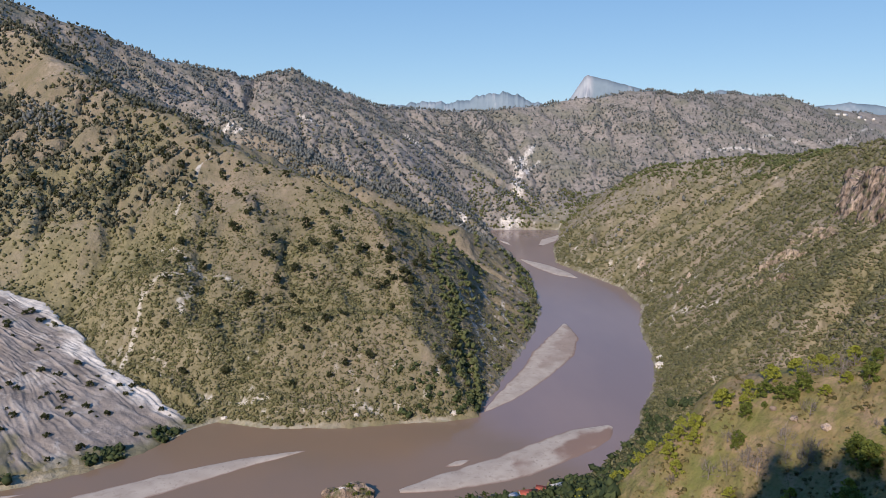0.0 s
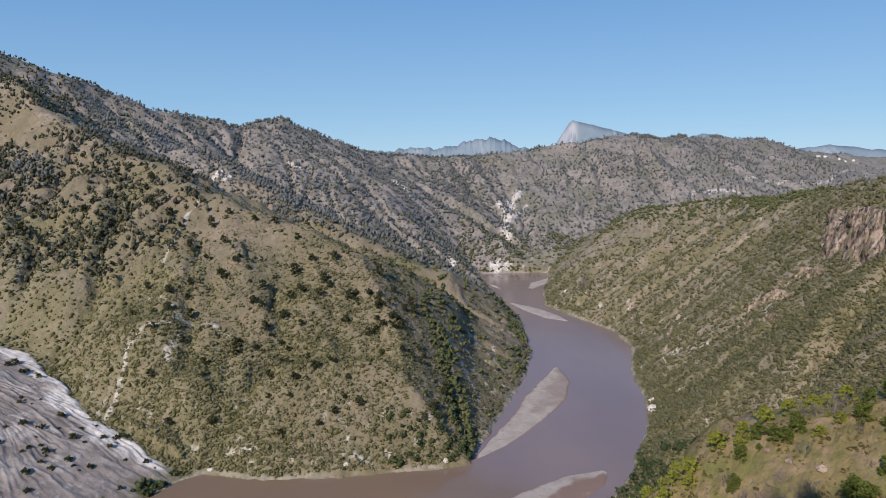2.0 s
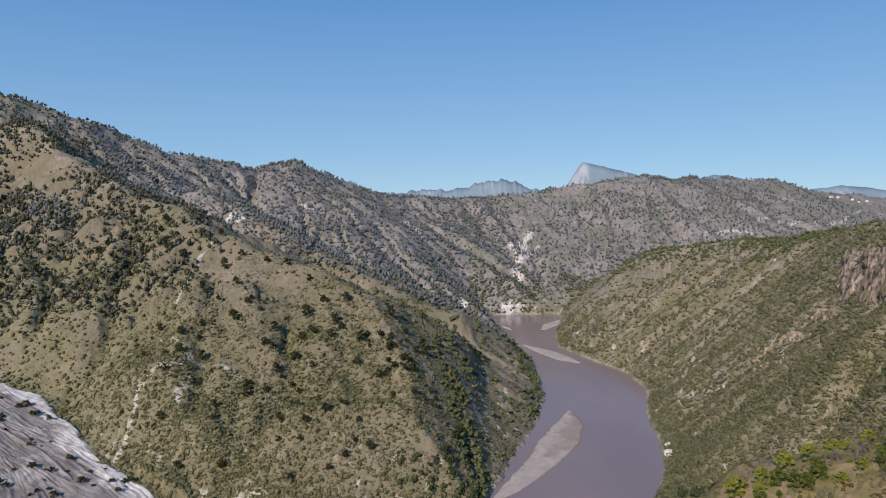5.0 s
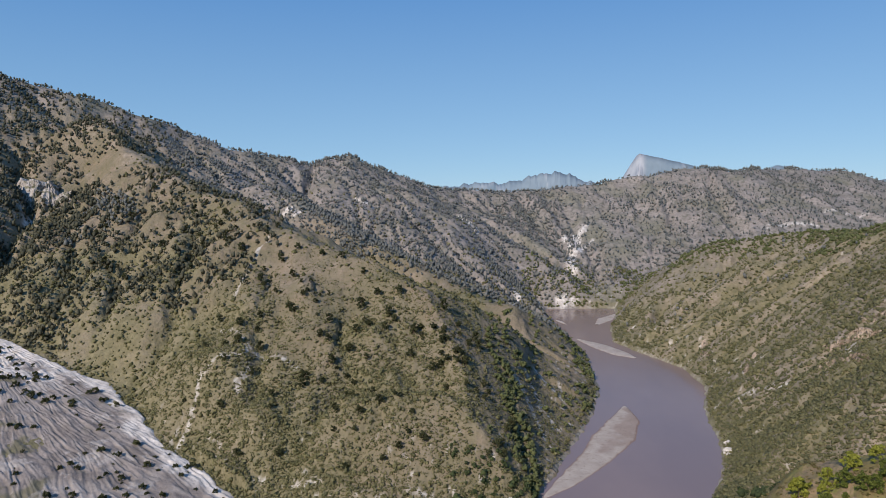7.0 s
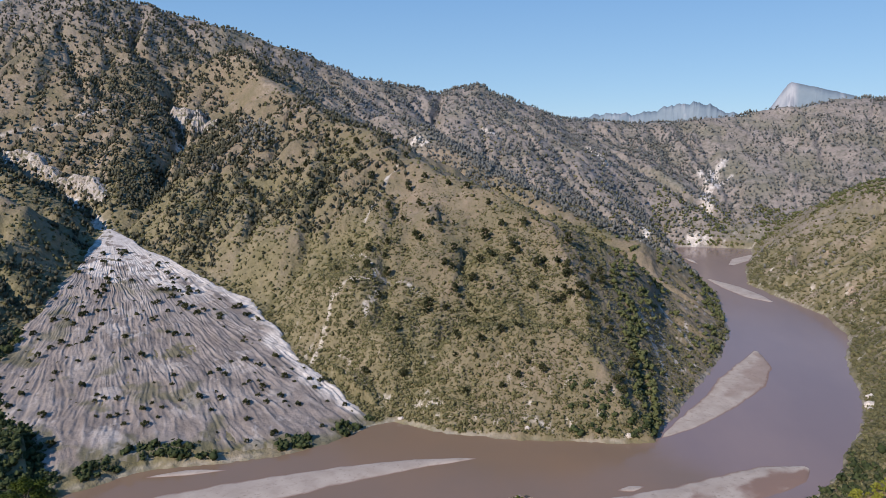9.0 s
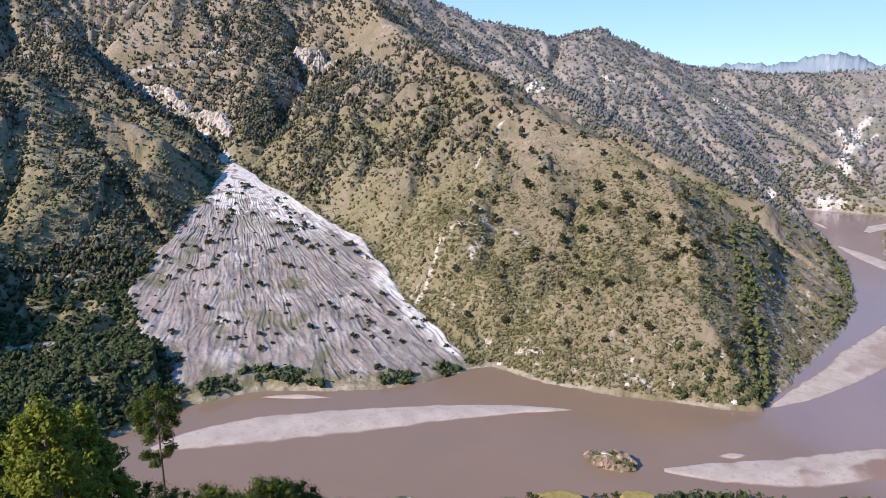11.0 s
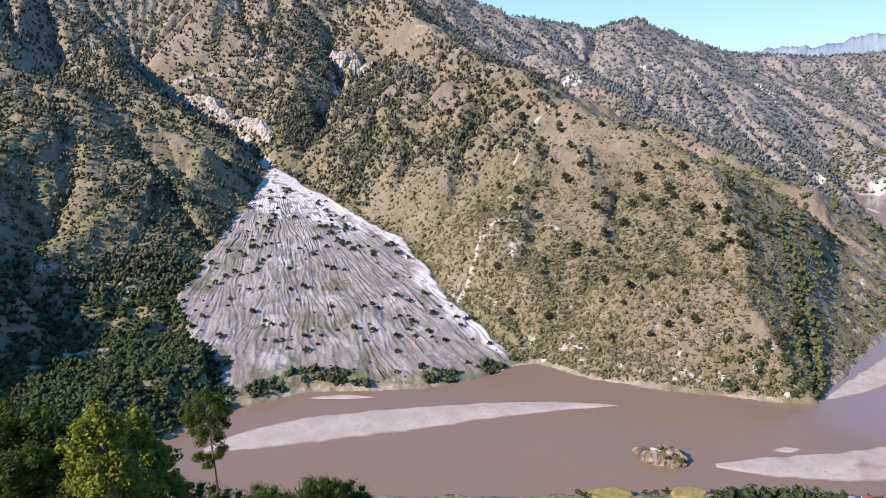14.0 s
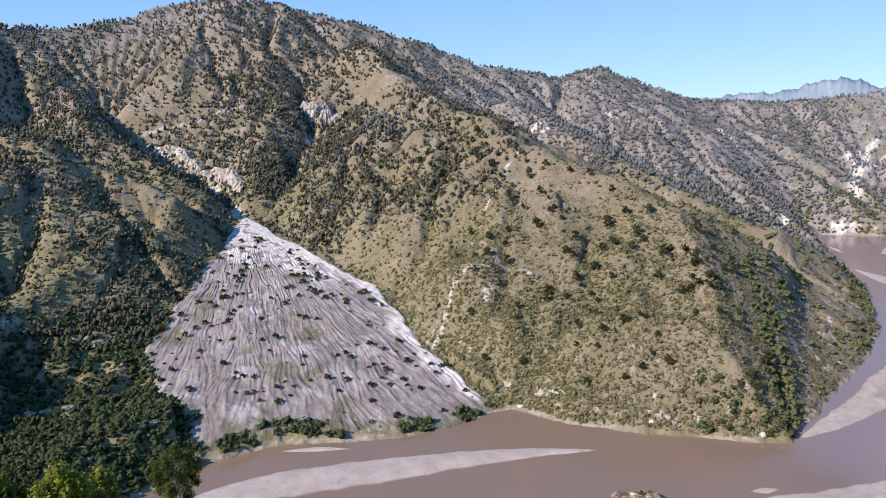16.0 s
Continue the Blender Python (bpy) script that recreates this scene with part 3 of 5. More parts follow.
# ---- the debris fan ----
ft, fr = np.meshgrid(np.linspace(-FAN_HALF - 0.06, FAN_HALF + 0.06, 430), np.linspace(1, 500, 330))
fx, fy = APEX[0] + fr * np.sin(FAN_AZ + ft), APEX[1] + fr * np.cos(FAN_AZ + ft)
# rills spread from many small heads, the next one down taking over from the one above
dice = np.random.default_rng(31)
bend = 2.5 * fbm(fx, fy, 45, 3, 81)
turn, head = ft * fr / (fr + 20), np.zeros_like(ft)
for k, top in enumerate(np.sort(dice.uniform(70, 400, 34))):
    down = fr - top
    off = (ft - dice.uniform(-1, 1) * FAN_HALF * 0.95) * fr + bend
    local = off / np.maximum(down + 8, 1)
    reach = (down > 0) & (np.abs(local) < dice.uniform(0.16, 0.34)) & (down < dice.uniform(70, 190))
    turn, head = np.where(reach, local, turn), np.where(reach, k + 1.0, head)
rills = 0.6 * folds(turn * 90 + 9 * head + 0.2 * bend, fr / 22 + 3 * head, 6, 3, 80) + 0.4 * folds(ft * 300 + bend, fr / 9, 6, 3, 90)
fz = fan_height(fx, fy) + (2.6 * (rills - 0.62) + 0.5 * fbm(fx, fy, 7, 4, 82) + 1.3 * fbm(fx, fy, 40, 3, 83)) * step(20, 150, fr)
inside = fan_inside(fx, fy)
fz = fz - 4 * step(3, -6, inside) - 0.6 * np.maximum(-inside, 0)
edge = outline(fx, fy, RIVER) + 2 * fbm(fx, fy, 12, 3, 83)
fz = np.minimum(fz, np.where(edge > 6, 99, 0.9 * (edge - 6) + 2.5))
fz = np.where(fr < 30, np.minimum(fz, fan_height(fx, fy) + 1), fz)
share = -ft / FAN_HALF                                   # 1 on the spur's side, -1 on the other
fresh = step(20, 7, inside + 9 * fbm(fx, fy, 30, 4, 84)) * step(0.0, 0.3, share) * step(0, -0.06, ft) * step(480, 400, fr)
fresh = np.maximum(fresh, step(175, 120, fr + 70 * fbm(fx, fy, 30, 5, 85) - 60 * share) * step(-0.45, -0.1, fbm(fx, fy, 9, 5, 93)))
fresh = np.maximum(fresh, 0.4 * step(0.42, 0.6, fbm(fx, fy, 30, 5, 86) + 0.35 * fbm(fx, fy, 5, 4, 94)))
fresh = np.maximum(fresh, 0.32 * step(0.68, 0.85, rills) + 0.15 * step(0.0, 0.5, fbm(fx, fy, 50, 4, 92)))
green = step(0.2, 0.6, fbm(fx, fy, 35, 5, 87) - 0.35 * step(-0.2, 0.8, share)) * 0.7
green = np.maximum(green, 0.9 * step(22, 8, edge + 8 * fbm(fx, fy, 25, 3, 88)))
fan = mesh_object("debris_fan", np.stack([fx, fy, fz], -1).reshape(-1, 3), grid_faces(*fx.shape), FAN, smooth=True, attributes=(("fresh", fresh), ("scrub", green * (1 - fresh))))
tagged(fan, "pale grey fan of landslide debris with erosion rills", "landslide", kind="structure")


# ---- sand bars ----
def sand_bar(spine, label, seed, wet_end=0.0, top=1.0):
    """A low bar along a spine of (x, y, half width)."""
    t = np.linspace(0, len(spine) - 1, 90)
    cx, cy, cw = [np.interp(t, range(len(spine)), [p[k] for p in spine]) for k in range(3)]
    for _ in range(10):
        cx[1:-1], cy[1:-1], cw[1:-1] = [(a[:-2] + 2 * a[1:-1] + a[2:]) / 4 for a in (cx, cy, cw)]
    dx, dy = np.gradient(cx), np.gradient(cy)
    n = np.hypot(dx, dy)
    v = np.linspace(-1.12, 1.12, 37)
    T, V = np.meshgrid(t, v, indexing="ij")
    W = cw[:, None]
    x, y = cx[:, None] - (dy / n)[:, None] * V * W, cy[:, None] + (dx / n)[:, None] * V * W
    ragged = 0.26 * fbm(x, y, 15, 5, seed)
    z = -0.35 + top * (1 - np.abs(V) ** 3.0) * np.minimum(W / 3, 1) * 1.1 + ragged * np.abs(V)
    share = T / t[-1]
    wet = np.clip(step(0.28, 0.05, z) + wet_end * step(0.42, 0.62, share + 0.15 * fbm(x, y, 18, 4, seed + 8)) * step(-0.35, 0.15, -V + 0.5 * fbm(x, y, 16, 4, seed + 9)) * step(1.0, 0.93, share), 0, 1)
    ob = mesh_object("sand_bar", np.stack([x, y, z], -1).reshape(-1, 3), grid_faces(*x.shape), SAND, smooth=True, attributes=(("wet", wet),))
    return tagged(ob, label, "sand bar", "sand bars in the river")


sand_bar([(29, 462, 1), (47, 490, 9), (72, 533, 14), (98, 590, 20), (116, 640, 14), (122, 678, 2)], "long pale sand bar beside the wooded spur", 1, 0.5)
sand_bar([(-24, 355, 2), (0, 364, 11), (40, 383, 16), (78, 411, 17), (100, 428, 13), (111, 438, 3)], "curved pale sand bar with a wet brown end", 2, 1.0)
sand_bar([(-282, 254, 3), (-270, 272, 13), (-245, 297, 18), (-205, 328, 18), (-155, 365, 12), (-118, 388, 7), (-85, 403, 1)], "long narrow grey sand bar below the debris fan", 3)
sand_bar([(115, 1012, 2), (138, 965, 15), (158, 915, 15), (174, 888, 2)], "small distant sand bar in midstream", 4)
sand_bar([(160, 1130, 4), (180, 1180, 15), (206, 1232, 4)], "distant sand bar along the far shore", 5)
sand_bar([(1, 383, 1), (9, 387, 3.5), (17, 392, 1)], "tiny wet sand bar just above water", 6, 0, 0.8)
sand_bar([(-270, 332, 1), (-250, 343, 4), (-228, 352, 1)], "thin pale gravel strip at the foot of the debris fan", 7)
sand_bar([(97, 1180, 1), (104, 1160, 5), (112, 1130, 1)], "small distant gravel strip by the far bend", 8)


# ---- plants ----
rng = np.random.default_rng(7)
ICO = []
g = (1 + 5 ** 0.5) / 2
for a in (-1, 1):
    for b in (-g, g):
        ICO += [(0, a, b), (a, b, 0), (b, 0, a)]
ICO = np.array(ICO) / math.hypot(1, g)
ICO_FACES = np.array([(i, j, k) for i in range(12) for j in range(i + 1, 12) for k in range(j + 1, 12)
                      if max(np.linalg.norm(ICO[i] - ICO[j]), np.linalg.norm(ICO[j] - ICO[k]), np.linalg.norm(ICO[i] - ICO[k])) < 1.2])
for n_, (i, j, k) in enumerate(ICO_FACES):
    if np.dot(np.cross(ICO[j] - ICO[i], ICO[k] - ICO[i]), ICO[i]) < 0:
        ICO_FACES[n_] = (i, k, j)


def clump(r, sx=1.0, sz=1.0, at=(0, 0, 0), rough=0.35):
    """A lumpy twenty-sided mass of leaves."""
    v = ICO * (1 + rough * (rng.random((12, 1)) - 0.5) * 2) * r
    return v * (sx, sx, sz) + np.array(at), ICO_FACES


def sprigs(n, centre, radius, size, squash=1.0, shell=0.55):
    """Loose leaf-shaped triangles about a centre."""
    way = rng.normal(size=(n, 3))
    way /= np.linalg.norm(way, axis=1)[:, None]
    c = np.array(centre) + way * (radius * (shell + (1 - shell) * rng.random((n, 1)))) * (1, 1, squash)
    face = way * 0.9 + (0, 0, 0.45) + rng.normal(0, 0.45, (n, 3))
    a = np.cross(face, rng.normal(size=(n, 3)))
    a /= np.linalg.norm(a, axis=1)[:, None]
    b = np.cross(face, a)
    b /= np.linalg.norm(b, axis=1)[:, None]
    s = size * (0.6 + 0.8 * rng.random((n, 1)))
    v = np.stack([c - a * s, c + a * s * 0.2 + b * s * 0.55, c + a * s, c + a * s * 0.1 - b * s * 0.55], 1).reshape(-1, 3)
    q = np.arange(4 * n).reshape(-1, 4)
    return v, np.concatenate([q[:, [0, 1, 2]], q[:, [0, 2, 3]]])


def tube(pts, radii_, sides=6):
    """A tapered stem through points, as triangles."""
    pts = np.asarray(pts, float)
    rings = []
    for i, p in enumerate(pts):
        t = pts[min(i + 1, len(pts) - 1)] - pts[max(i - 1, 0)]
        t /= np.linalg.norm(t)
        u = np.cross(t, (0.3, 0.9, 0.2))
        u /= np.linalg.norm(u)
        w = np.cross(t, u)
        a = np.linspace(0, 2 * math.pi, sides, endpoint=False)[:, None]
        rings.append(p + radii_[i] * (np.cos(a) * u + np.sin(a) * w))
    q = grid_faces(len(pts), sides, True)
    return np.concatenate(rings), np.concatenate([q[:, [0, 1, 2]], q[:, [0, 2, 3]]])


def scatter(name, shapes, x, y, size, mat, label, category, sink=0.1):
    """One object out of many small plants, each a turned and scaled shape on the ground."""
    z = height(x, y)
    pick = rng.integers(0, len(shapes), len(x))
    turn = rng.random(len(x)) * 2 * math.pi
    tall = 0.8 + 0.45 * rng.random(len(x))
    verts, faces, base = [], [], 0
    for k, (v, f) in enumerate(shapes):
        who = np.where(pick == k)[0]
        c, s = np.cos(turn[who])[:, None], np.sin(turn[who])[:, None]
        w = size[who][:, None]
        px = (v[:, 0] * c - v[:, 1] * s) * w + x[who][:, None]
        py = (v[:, 0] * s + v[:, 1] * c) * w + y[who][:, None]
        pz = v[:, 2] * w * tall[who][:, None] + (z[who] - sink * size[who])[:, None]
        verts.append(np.stack([px, py, pz], -1).reshape(-1, 3))
        faces.append((f[None] + (np.arange(len(who)) * len(v))[:, None, None]).reshape(-1, 3) + base)
        base += len(who) * len(v)
    ob = mesh_object(name, np.concatenate(verts), np.concatenate(faces), mat)
    return tagged(ob, label, category, kind="stuff")


def spread(n, az0, az1, r0, r1):
    """Places by bearing and distance, sparser further out."""
    a, r = np.radians(rng.uniform(az0, az1, n)), np.exp(rng.uniform(math.log(r0), math.log(r1), n))
    return r * np.sin(a), r * np.cos(a)


def dry_land(x, y, margin=2.0):
    return outline(x, y, RIVER) > margin


OCTA = np.array([(1, 0, 0), (-1, 0, 0), (0, 1, 0), (0, -1, 0), (0, 0, 1), (0, 0, -1)], float)
OCTA_FACES = np.array([(0, 2, 4), (2, 1, 4), (1, 3, 4), (3, 0, 4), (2, 0, 5), (1, 2, 5), (3, 1, 5), (0, 3, 5)])


def nub(r, sx=1.0, sz=1.0, at=(0, 0, 0), rough=0.4):
    """A small eight-sided mass of leaves."""
    turn = np.array(Euler(rng.random(3) * 3).to_matrix())
    return (OCTA @ turn.T) * (1 + rough * (rng.random((6, 1)) - 0.5) * 2) * r * (sx, sx, sz) + np.array(at), OCTA_FACES


BUSHES = [joined([nub(0.62, 1.15, 0.8, (0.1, 0, 0.3), 0.6)] + [nub(0.45, 1.1, 0.8, (-0.45 * math.cos(k), 0.45 * math.sin(k), 0.25), 0.6)] * (k % 2) + [sprigs(4, (0, 0, 0.4), 0.9, 0.42)]) for k in range(12)]
FAR_BUSHES = [joined([nub(0.85, 1.1, 0.75, (0, 0, 0.35)), sprigs(2, (0, 0, 0.45), 0.8, 0.45)]) for k in range(8)]
PINES = [joined([tube([(0, 0, 0), (0.02, 0.01, 0.6)], (0.03, 0.018), 3), nub(0.24, 1.0, 1.25, (0.0, 0.0, 0.62), 0.5), sprigs(2, (0, 0, 0.6), 0.24, 0.18, 1.3)]) for k in range(8)]
FAR_PINES = [joined([nub(0.25, 1.0, 1.5, (0.0, 0.0, 0.5), 0.5), sprigs(1, (0, 0, 0.6), 0.22, 0.2, 1.3)]) for k in range(8)]
CROWNS = [joined([nub(0.6, 1.0, 0.8, (0.1, 0, 0.5), 0.45), nub(0.45, 1, 0.9, (-0.25, 0.2, 0.75), 0.4), sprigs(9, (0, 0, 0.6), 0.72, 0.28)]) for _ in range(8)]


def brushy(n, r0, r1):
    x, y = spread(n, -64, 38, r0, r1)
    z = height(x, y)
    keep = dry_land(x, y) & (z > 1.0) & (rng.random(len(x)) < 0.1 + 0.75 * scrub_cover(x, y, z) + 0.5 * wetness(x, y) * (x < 10)) & (fan_inside(x, y) < 1) & ~((x < -300) & (np.hypot(x, y) < 620) & (z < 100))
    x, y = x[keep], y[keep]
    return x, y, (0.75 + 1.7 * rng.random(len(x)) ** 2.4) * (0.85 + np.hypot(x, y) / 1500)


# scrub over the lower slopes
x, y, size = brushy(125000, 330, 640)
scatter("scrub", BUSHES, x, y, size, SCRUB_LEAF, "dense olive-green scrub covering the lower slopes", "scrub")
x, y, size = brushy(60000, 640, 1450)
scatter("far_scrub", FAR_BUSHES, x, y, size, SCRUB_LEAF, "olive-brown scrub scattered over the farther slopes", "scrub")

x, y = spread(30000, -24, 6, 430, 720)
keep = dry_land(x, y) & (fan_inside(x, y) < -2) & (height(x, y) > 1) & (fbm(x, y, 26, 3, 65) > -0.35)
x, y = x[keep], y[keep]
scatter("low_scrub", FAR_BUSHES, x, y, 0.35 + 0.75 * rng.random(len(x)) ** 2, SCRUB_LEAF, "low dry bushes dotted over the grassy spur", "scrub")
x, y = spread(52000, 7, 37, 330, 1150)
keep = dry_land(x, y) & (x > 60) & (np.hypot(x, y) > 290) & (rng.random(len(x)) < 0.45 + 0.5 * wetness(x, y))
x, y = x[keep], y[keep]
scatter("hill_scrub", FAR_BUSHES, x, y, (0.7 + 1.6 * rng.random(len(x)) ** 2) * (0.8 + np.hypot(x, y) / 1400), HILL_LEAF, "close olive-green scrub over the steep hill by the river", "scrub")

# pine woods on the ridges and in the gullies
x, y = spread(50000, -64, -17, 590, 1050)
z = height(x, y)
wet = wetness(x, y)
wood = 0.16 + 0.5 * fbm(x, y, 130, 4, 101) + 0.75 * wet
keep = dry_land(x, y, 12) & (z > 12) & (fan_inside(x, y) < -2) & ((x < -400) | ((x < -215) & (y > 640)))
keep &= (along(x, y, CHANNEL[:4])[0] > 14) & (along(x, y, [(-760, 750), (-685, 738), (-590, 707)])[0] > 20)
grassy = (along(x, y, SPUR)[0] < 150) & (y < 900)
wood = np.where(grassy, 0.10 + step(-200, -330, x) * (0.2 + 0.9 * wet) + 0.25 * fbm(x, y, 70, 3, 181), wood)
wood = np.where(np.hypot(x + 650, y - 820) < 75, 0.1 * wood, wood)            # the bare round shoulder
keep &= rng.random(len(x)) < np.clip(wood, 0.02, 0.9) * np.where(x < -400, 0.5, 0.58)
x, y = x[keep], y[keep]
scatter("pine_wood", PINES, x, y, 4.5 + 6.5 * rng.random(len(x)) ** 1.3, PINE_LEAF, "open dark pine wood in gullies and on steep ribs", "forest")

x, y = spread(62000, -60, 36, 950, 2700)
ax, ay = spread(34000, -42, 6, 900, 1900)
bx, by = spread(24000, 0, 34, 1350, 2300)
cx, cy = spread(20000, -62, -28, 900, 1500)
x, y = np.concatenate([x, ax, bx, cx]), np.concatenate([y, ay, by, cy])
z = height(x, y)
wet = wetness(x, y)
behind_spur = step(150, -50, x)
wood = 0.45 + 0.15 * behind_spur + 0.4 * fbm(x, y, 160, 4, 101) + 0.35 * wet * behind_spur
keep = dry_land(x, y, 12) & (z > 12) & ((along(x, y, SPUR)[0] > 60) | (y > 1020))
keep &= rng.random(len(x)) < np.clip(wood, 0.08, 0.85) * 0.62
keep &= ~((x > 150) & (np.hypot(x, y) < 1350) & (z < 170)) | (rng.random(len(x)) < 0.06)
x, y = x[keep], y[keep]
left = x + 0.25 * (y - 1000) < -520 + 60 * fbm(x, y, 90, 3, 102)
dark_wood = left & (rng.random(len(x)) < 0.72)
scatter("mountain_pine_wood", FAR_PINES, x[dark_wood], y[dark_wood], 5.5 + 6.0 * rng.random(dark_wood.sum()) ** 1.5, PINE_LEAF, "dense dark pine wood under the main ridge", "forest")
# The remaining far woods take the needles with haze in their colour.
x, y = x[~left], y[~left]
scatter("far_pine_wood", FAR_PINES, x, y, 5.0 + 6.5 * rng.random(len(x)) ** 1.5, HAZED_PINE_LEAF, "pine wood over the far ridges, greyed by painted haze", "forest")

# trees along the skylines
sx, sy = [], []
for pts in (MAIN_RIDGE, FAR_RIDGE):
    t = np.sort(rng.random(1300)) * (len(pts) - 1)
    sx.append(np.interp(t, range(len(pts)), [p[0] for p in pts]) + rng.normal(0, 9, 1300))
    sy.append(np.interp(t, range(len(pts)), [p[1] for p in pts]) + rng.normal(0, 9, 1300))
sx, sy = np.concatenate(sx), np.concatenate(sy)
keep = fbm(sx, sy, 90, 3, 111) > -0.15
scatter("ridge_pines", PINES, sx[keep], sy[keep], 4.5 + 6.5 * rng.random(keep.sum()) ** 2, HAZED_PINE_LEAF, "row of dark pines along the mountain crest", "forest")

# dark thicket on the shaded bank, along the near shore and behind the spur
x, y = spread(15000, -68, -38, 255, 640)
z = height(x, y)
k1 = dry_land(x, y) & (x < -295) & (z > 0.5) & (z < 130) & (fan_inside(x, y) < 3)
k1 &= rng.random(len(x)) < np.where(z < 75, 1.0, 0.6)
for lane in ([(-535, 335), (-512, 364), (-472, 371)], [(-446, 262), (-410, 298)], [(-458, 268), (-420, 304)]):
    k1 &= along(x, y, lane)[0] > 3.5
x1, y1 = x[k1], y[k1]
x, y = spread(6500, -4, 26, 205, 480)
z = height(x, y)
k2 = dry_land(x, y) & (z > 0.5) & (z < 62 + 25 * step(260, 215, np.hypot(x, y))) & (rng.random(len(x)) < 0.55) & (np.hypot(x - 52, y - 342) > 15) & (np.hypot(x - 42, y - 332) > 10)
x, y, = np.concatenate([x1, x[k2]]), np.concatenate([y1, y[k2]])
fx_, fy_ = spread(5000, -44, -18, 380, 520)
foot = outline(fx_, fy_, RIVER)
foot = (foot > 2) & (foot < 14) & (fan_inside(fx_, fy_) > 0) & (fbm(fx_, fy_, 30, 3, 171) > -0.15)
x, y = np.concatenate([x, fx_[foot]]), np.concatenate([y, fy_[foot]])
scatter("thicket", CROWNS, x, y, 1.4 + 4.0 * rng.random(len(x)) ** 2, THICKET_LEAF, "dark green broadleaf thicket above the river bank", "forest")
x, y = spread(9000, -1, 12, 470, 1000)
z = height(x, y)
keep = dry_land(x, y) & (x < 120) & (z > 0.5) & (rng.random(len(x)) < np.clip(0.02 + 0.4 * fbm(x, y, 40, 3, 121) - 0.3 * step(660, 600, y), 0.01, 0.4) + 0.35 * step(12, 5, along(x, y, NOSE_GULLY)[0])) & (x > -10)
gx, gy = spread(8000, 2, 30, 900, 1500)
green = (along(gx, gy, RIGHT_HILL[1:6])[0] < 45 + 40 * fbm(gx, gy, 80, 3, 131)) | ((gy > 1290) & (gy < 1420) & (gx > 40) & (gx < 330) & (fbm(gx, gy, 60, 3, 132) > -0.3))
green &= dry_land(gx, gy)
x, y = np.concatenate([x[keep], gx[green]]), np.concatenate([y[keep], gy[green]])
scatter("woodland", CROWNS, x, y, 2.4 + 2.6 * rng.random(len(x)), WOOD_LEAF, "green broadleaf wood on the shaded flank", "forest")


# ---- single plants, each with its parts ----
def plant(name, label, category, group, wood, leaf_groups, leaf_mat, wood_mat=BARK, where=(0, 0)):
    base = new(name)
    base.empty_display_size = 0.5
    x, y = where
    base.location = (x, y, float(height(x, y)[0]) - 0.1)
    v, f = joined(wood)
    mesh_object("trunk", v, f, wood_mat, base, smooth=True)
    if leaf_groups:
        v, f = joined(leaf_groups)
        mesh_object("crown", v, f, leaf_mat, base)
    return tagged(base, label, category, group)


def limbs(h, n, spread_, start=0.3, r=0.12):
    """A trunk with limbs; gives the stems and the limbs' ends."""
    lean = rng.normal(0, 0.06 * h, 2)
    top = np.array([lean[0], lean[1], h])
    stems = [tube([(0, 0, 0), top * 0.5 + rng.normal(0, 0.02 * h, 3), top], (r, r * 0.65, r * 0.15), 7)]
    ends = [top]
    for k in range(n):
        t = start + (0.95 - start) * (k + rng.random()) / n
        a = k * 2.4 + rng.random()
        reach = spread_ * (1.1 - 0.7 * t) * (0.7 + 0.5 * rng.random())
        p = top * t
        e = p + np.array([math.cos(a) * reach, math.sin(a) * reach, reach * (0.25 + 0.5 * rng.random())])
        stems.append(tube([p, p * 0.45 + e * 0.55 + (0, 0, -0.05 * reach), e], (r * (1 - t) * 0.55 + 0.02 * r, r * 0.25, r * 0.06), 5))
        ends.append(e)
    return stems, ends


def broadleaf(h, n, per, leaf, wide=0.42, r=None, start=0.25):
    """Stems and leaves of a round-headed tree or shrub."""
    stems, ends = limbs(h, n, h * wide, start, r or h * 0.02)
    groups = []
    for e in ends:
        for _ in range(3):
            c = e + rng.normal(0, 0.09 * h, 3)
            k = h * min(0.13, 0.4 * wide) * (0.7 + 0.6 * rng.random())
            groups.append(sprigs(per, c, k, leaf, 0.8, 0.45))
            groups.append(nub(0.45 * k, 1, 0.8, c))
    return stems, groups


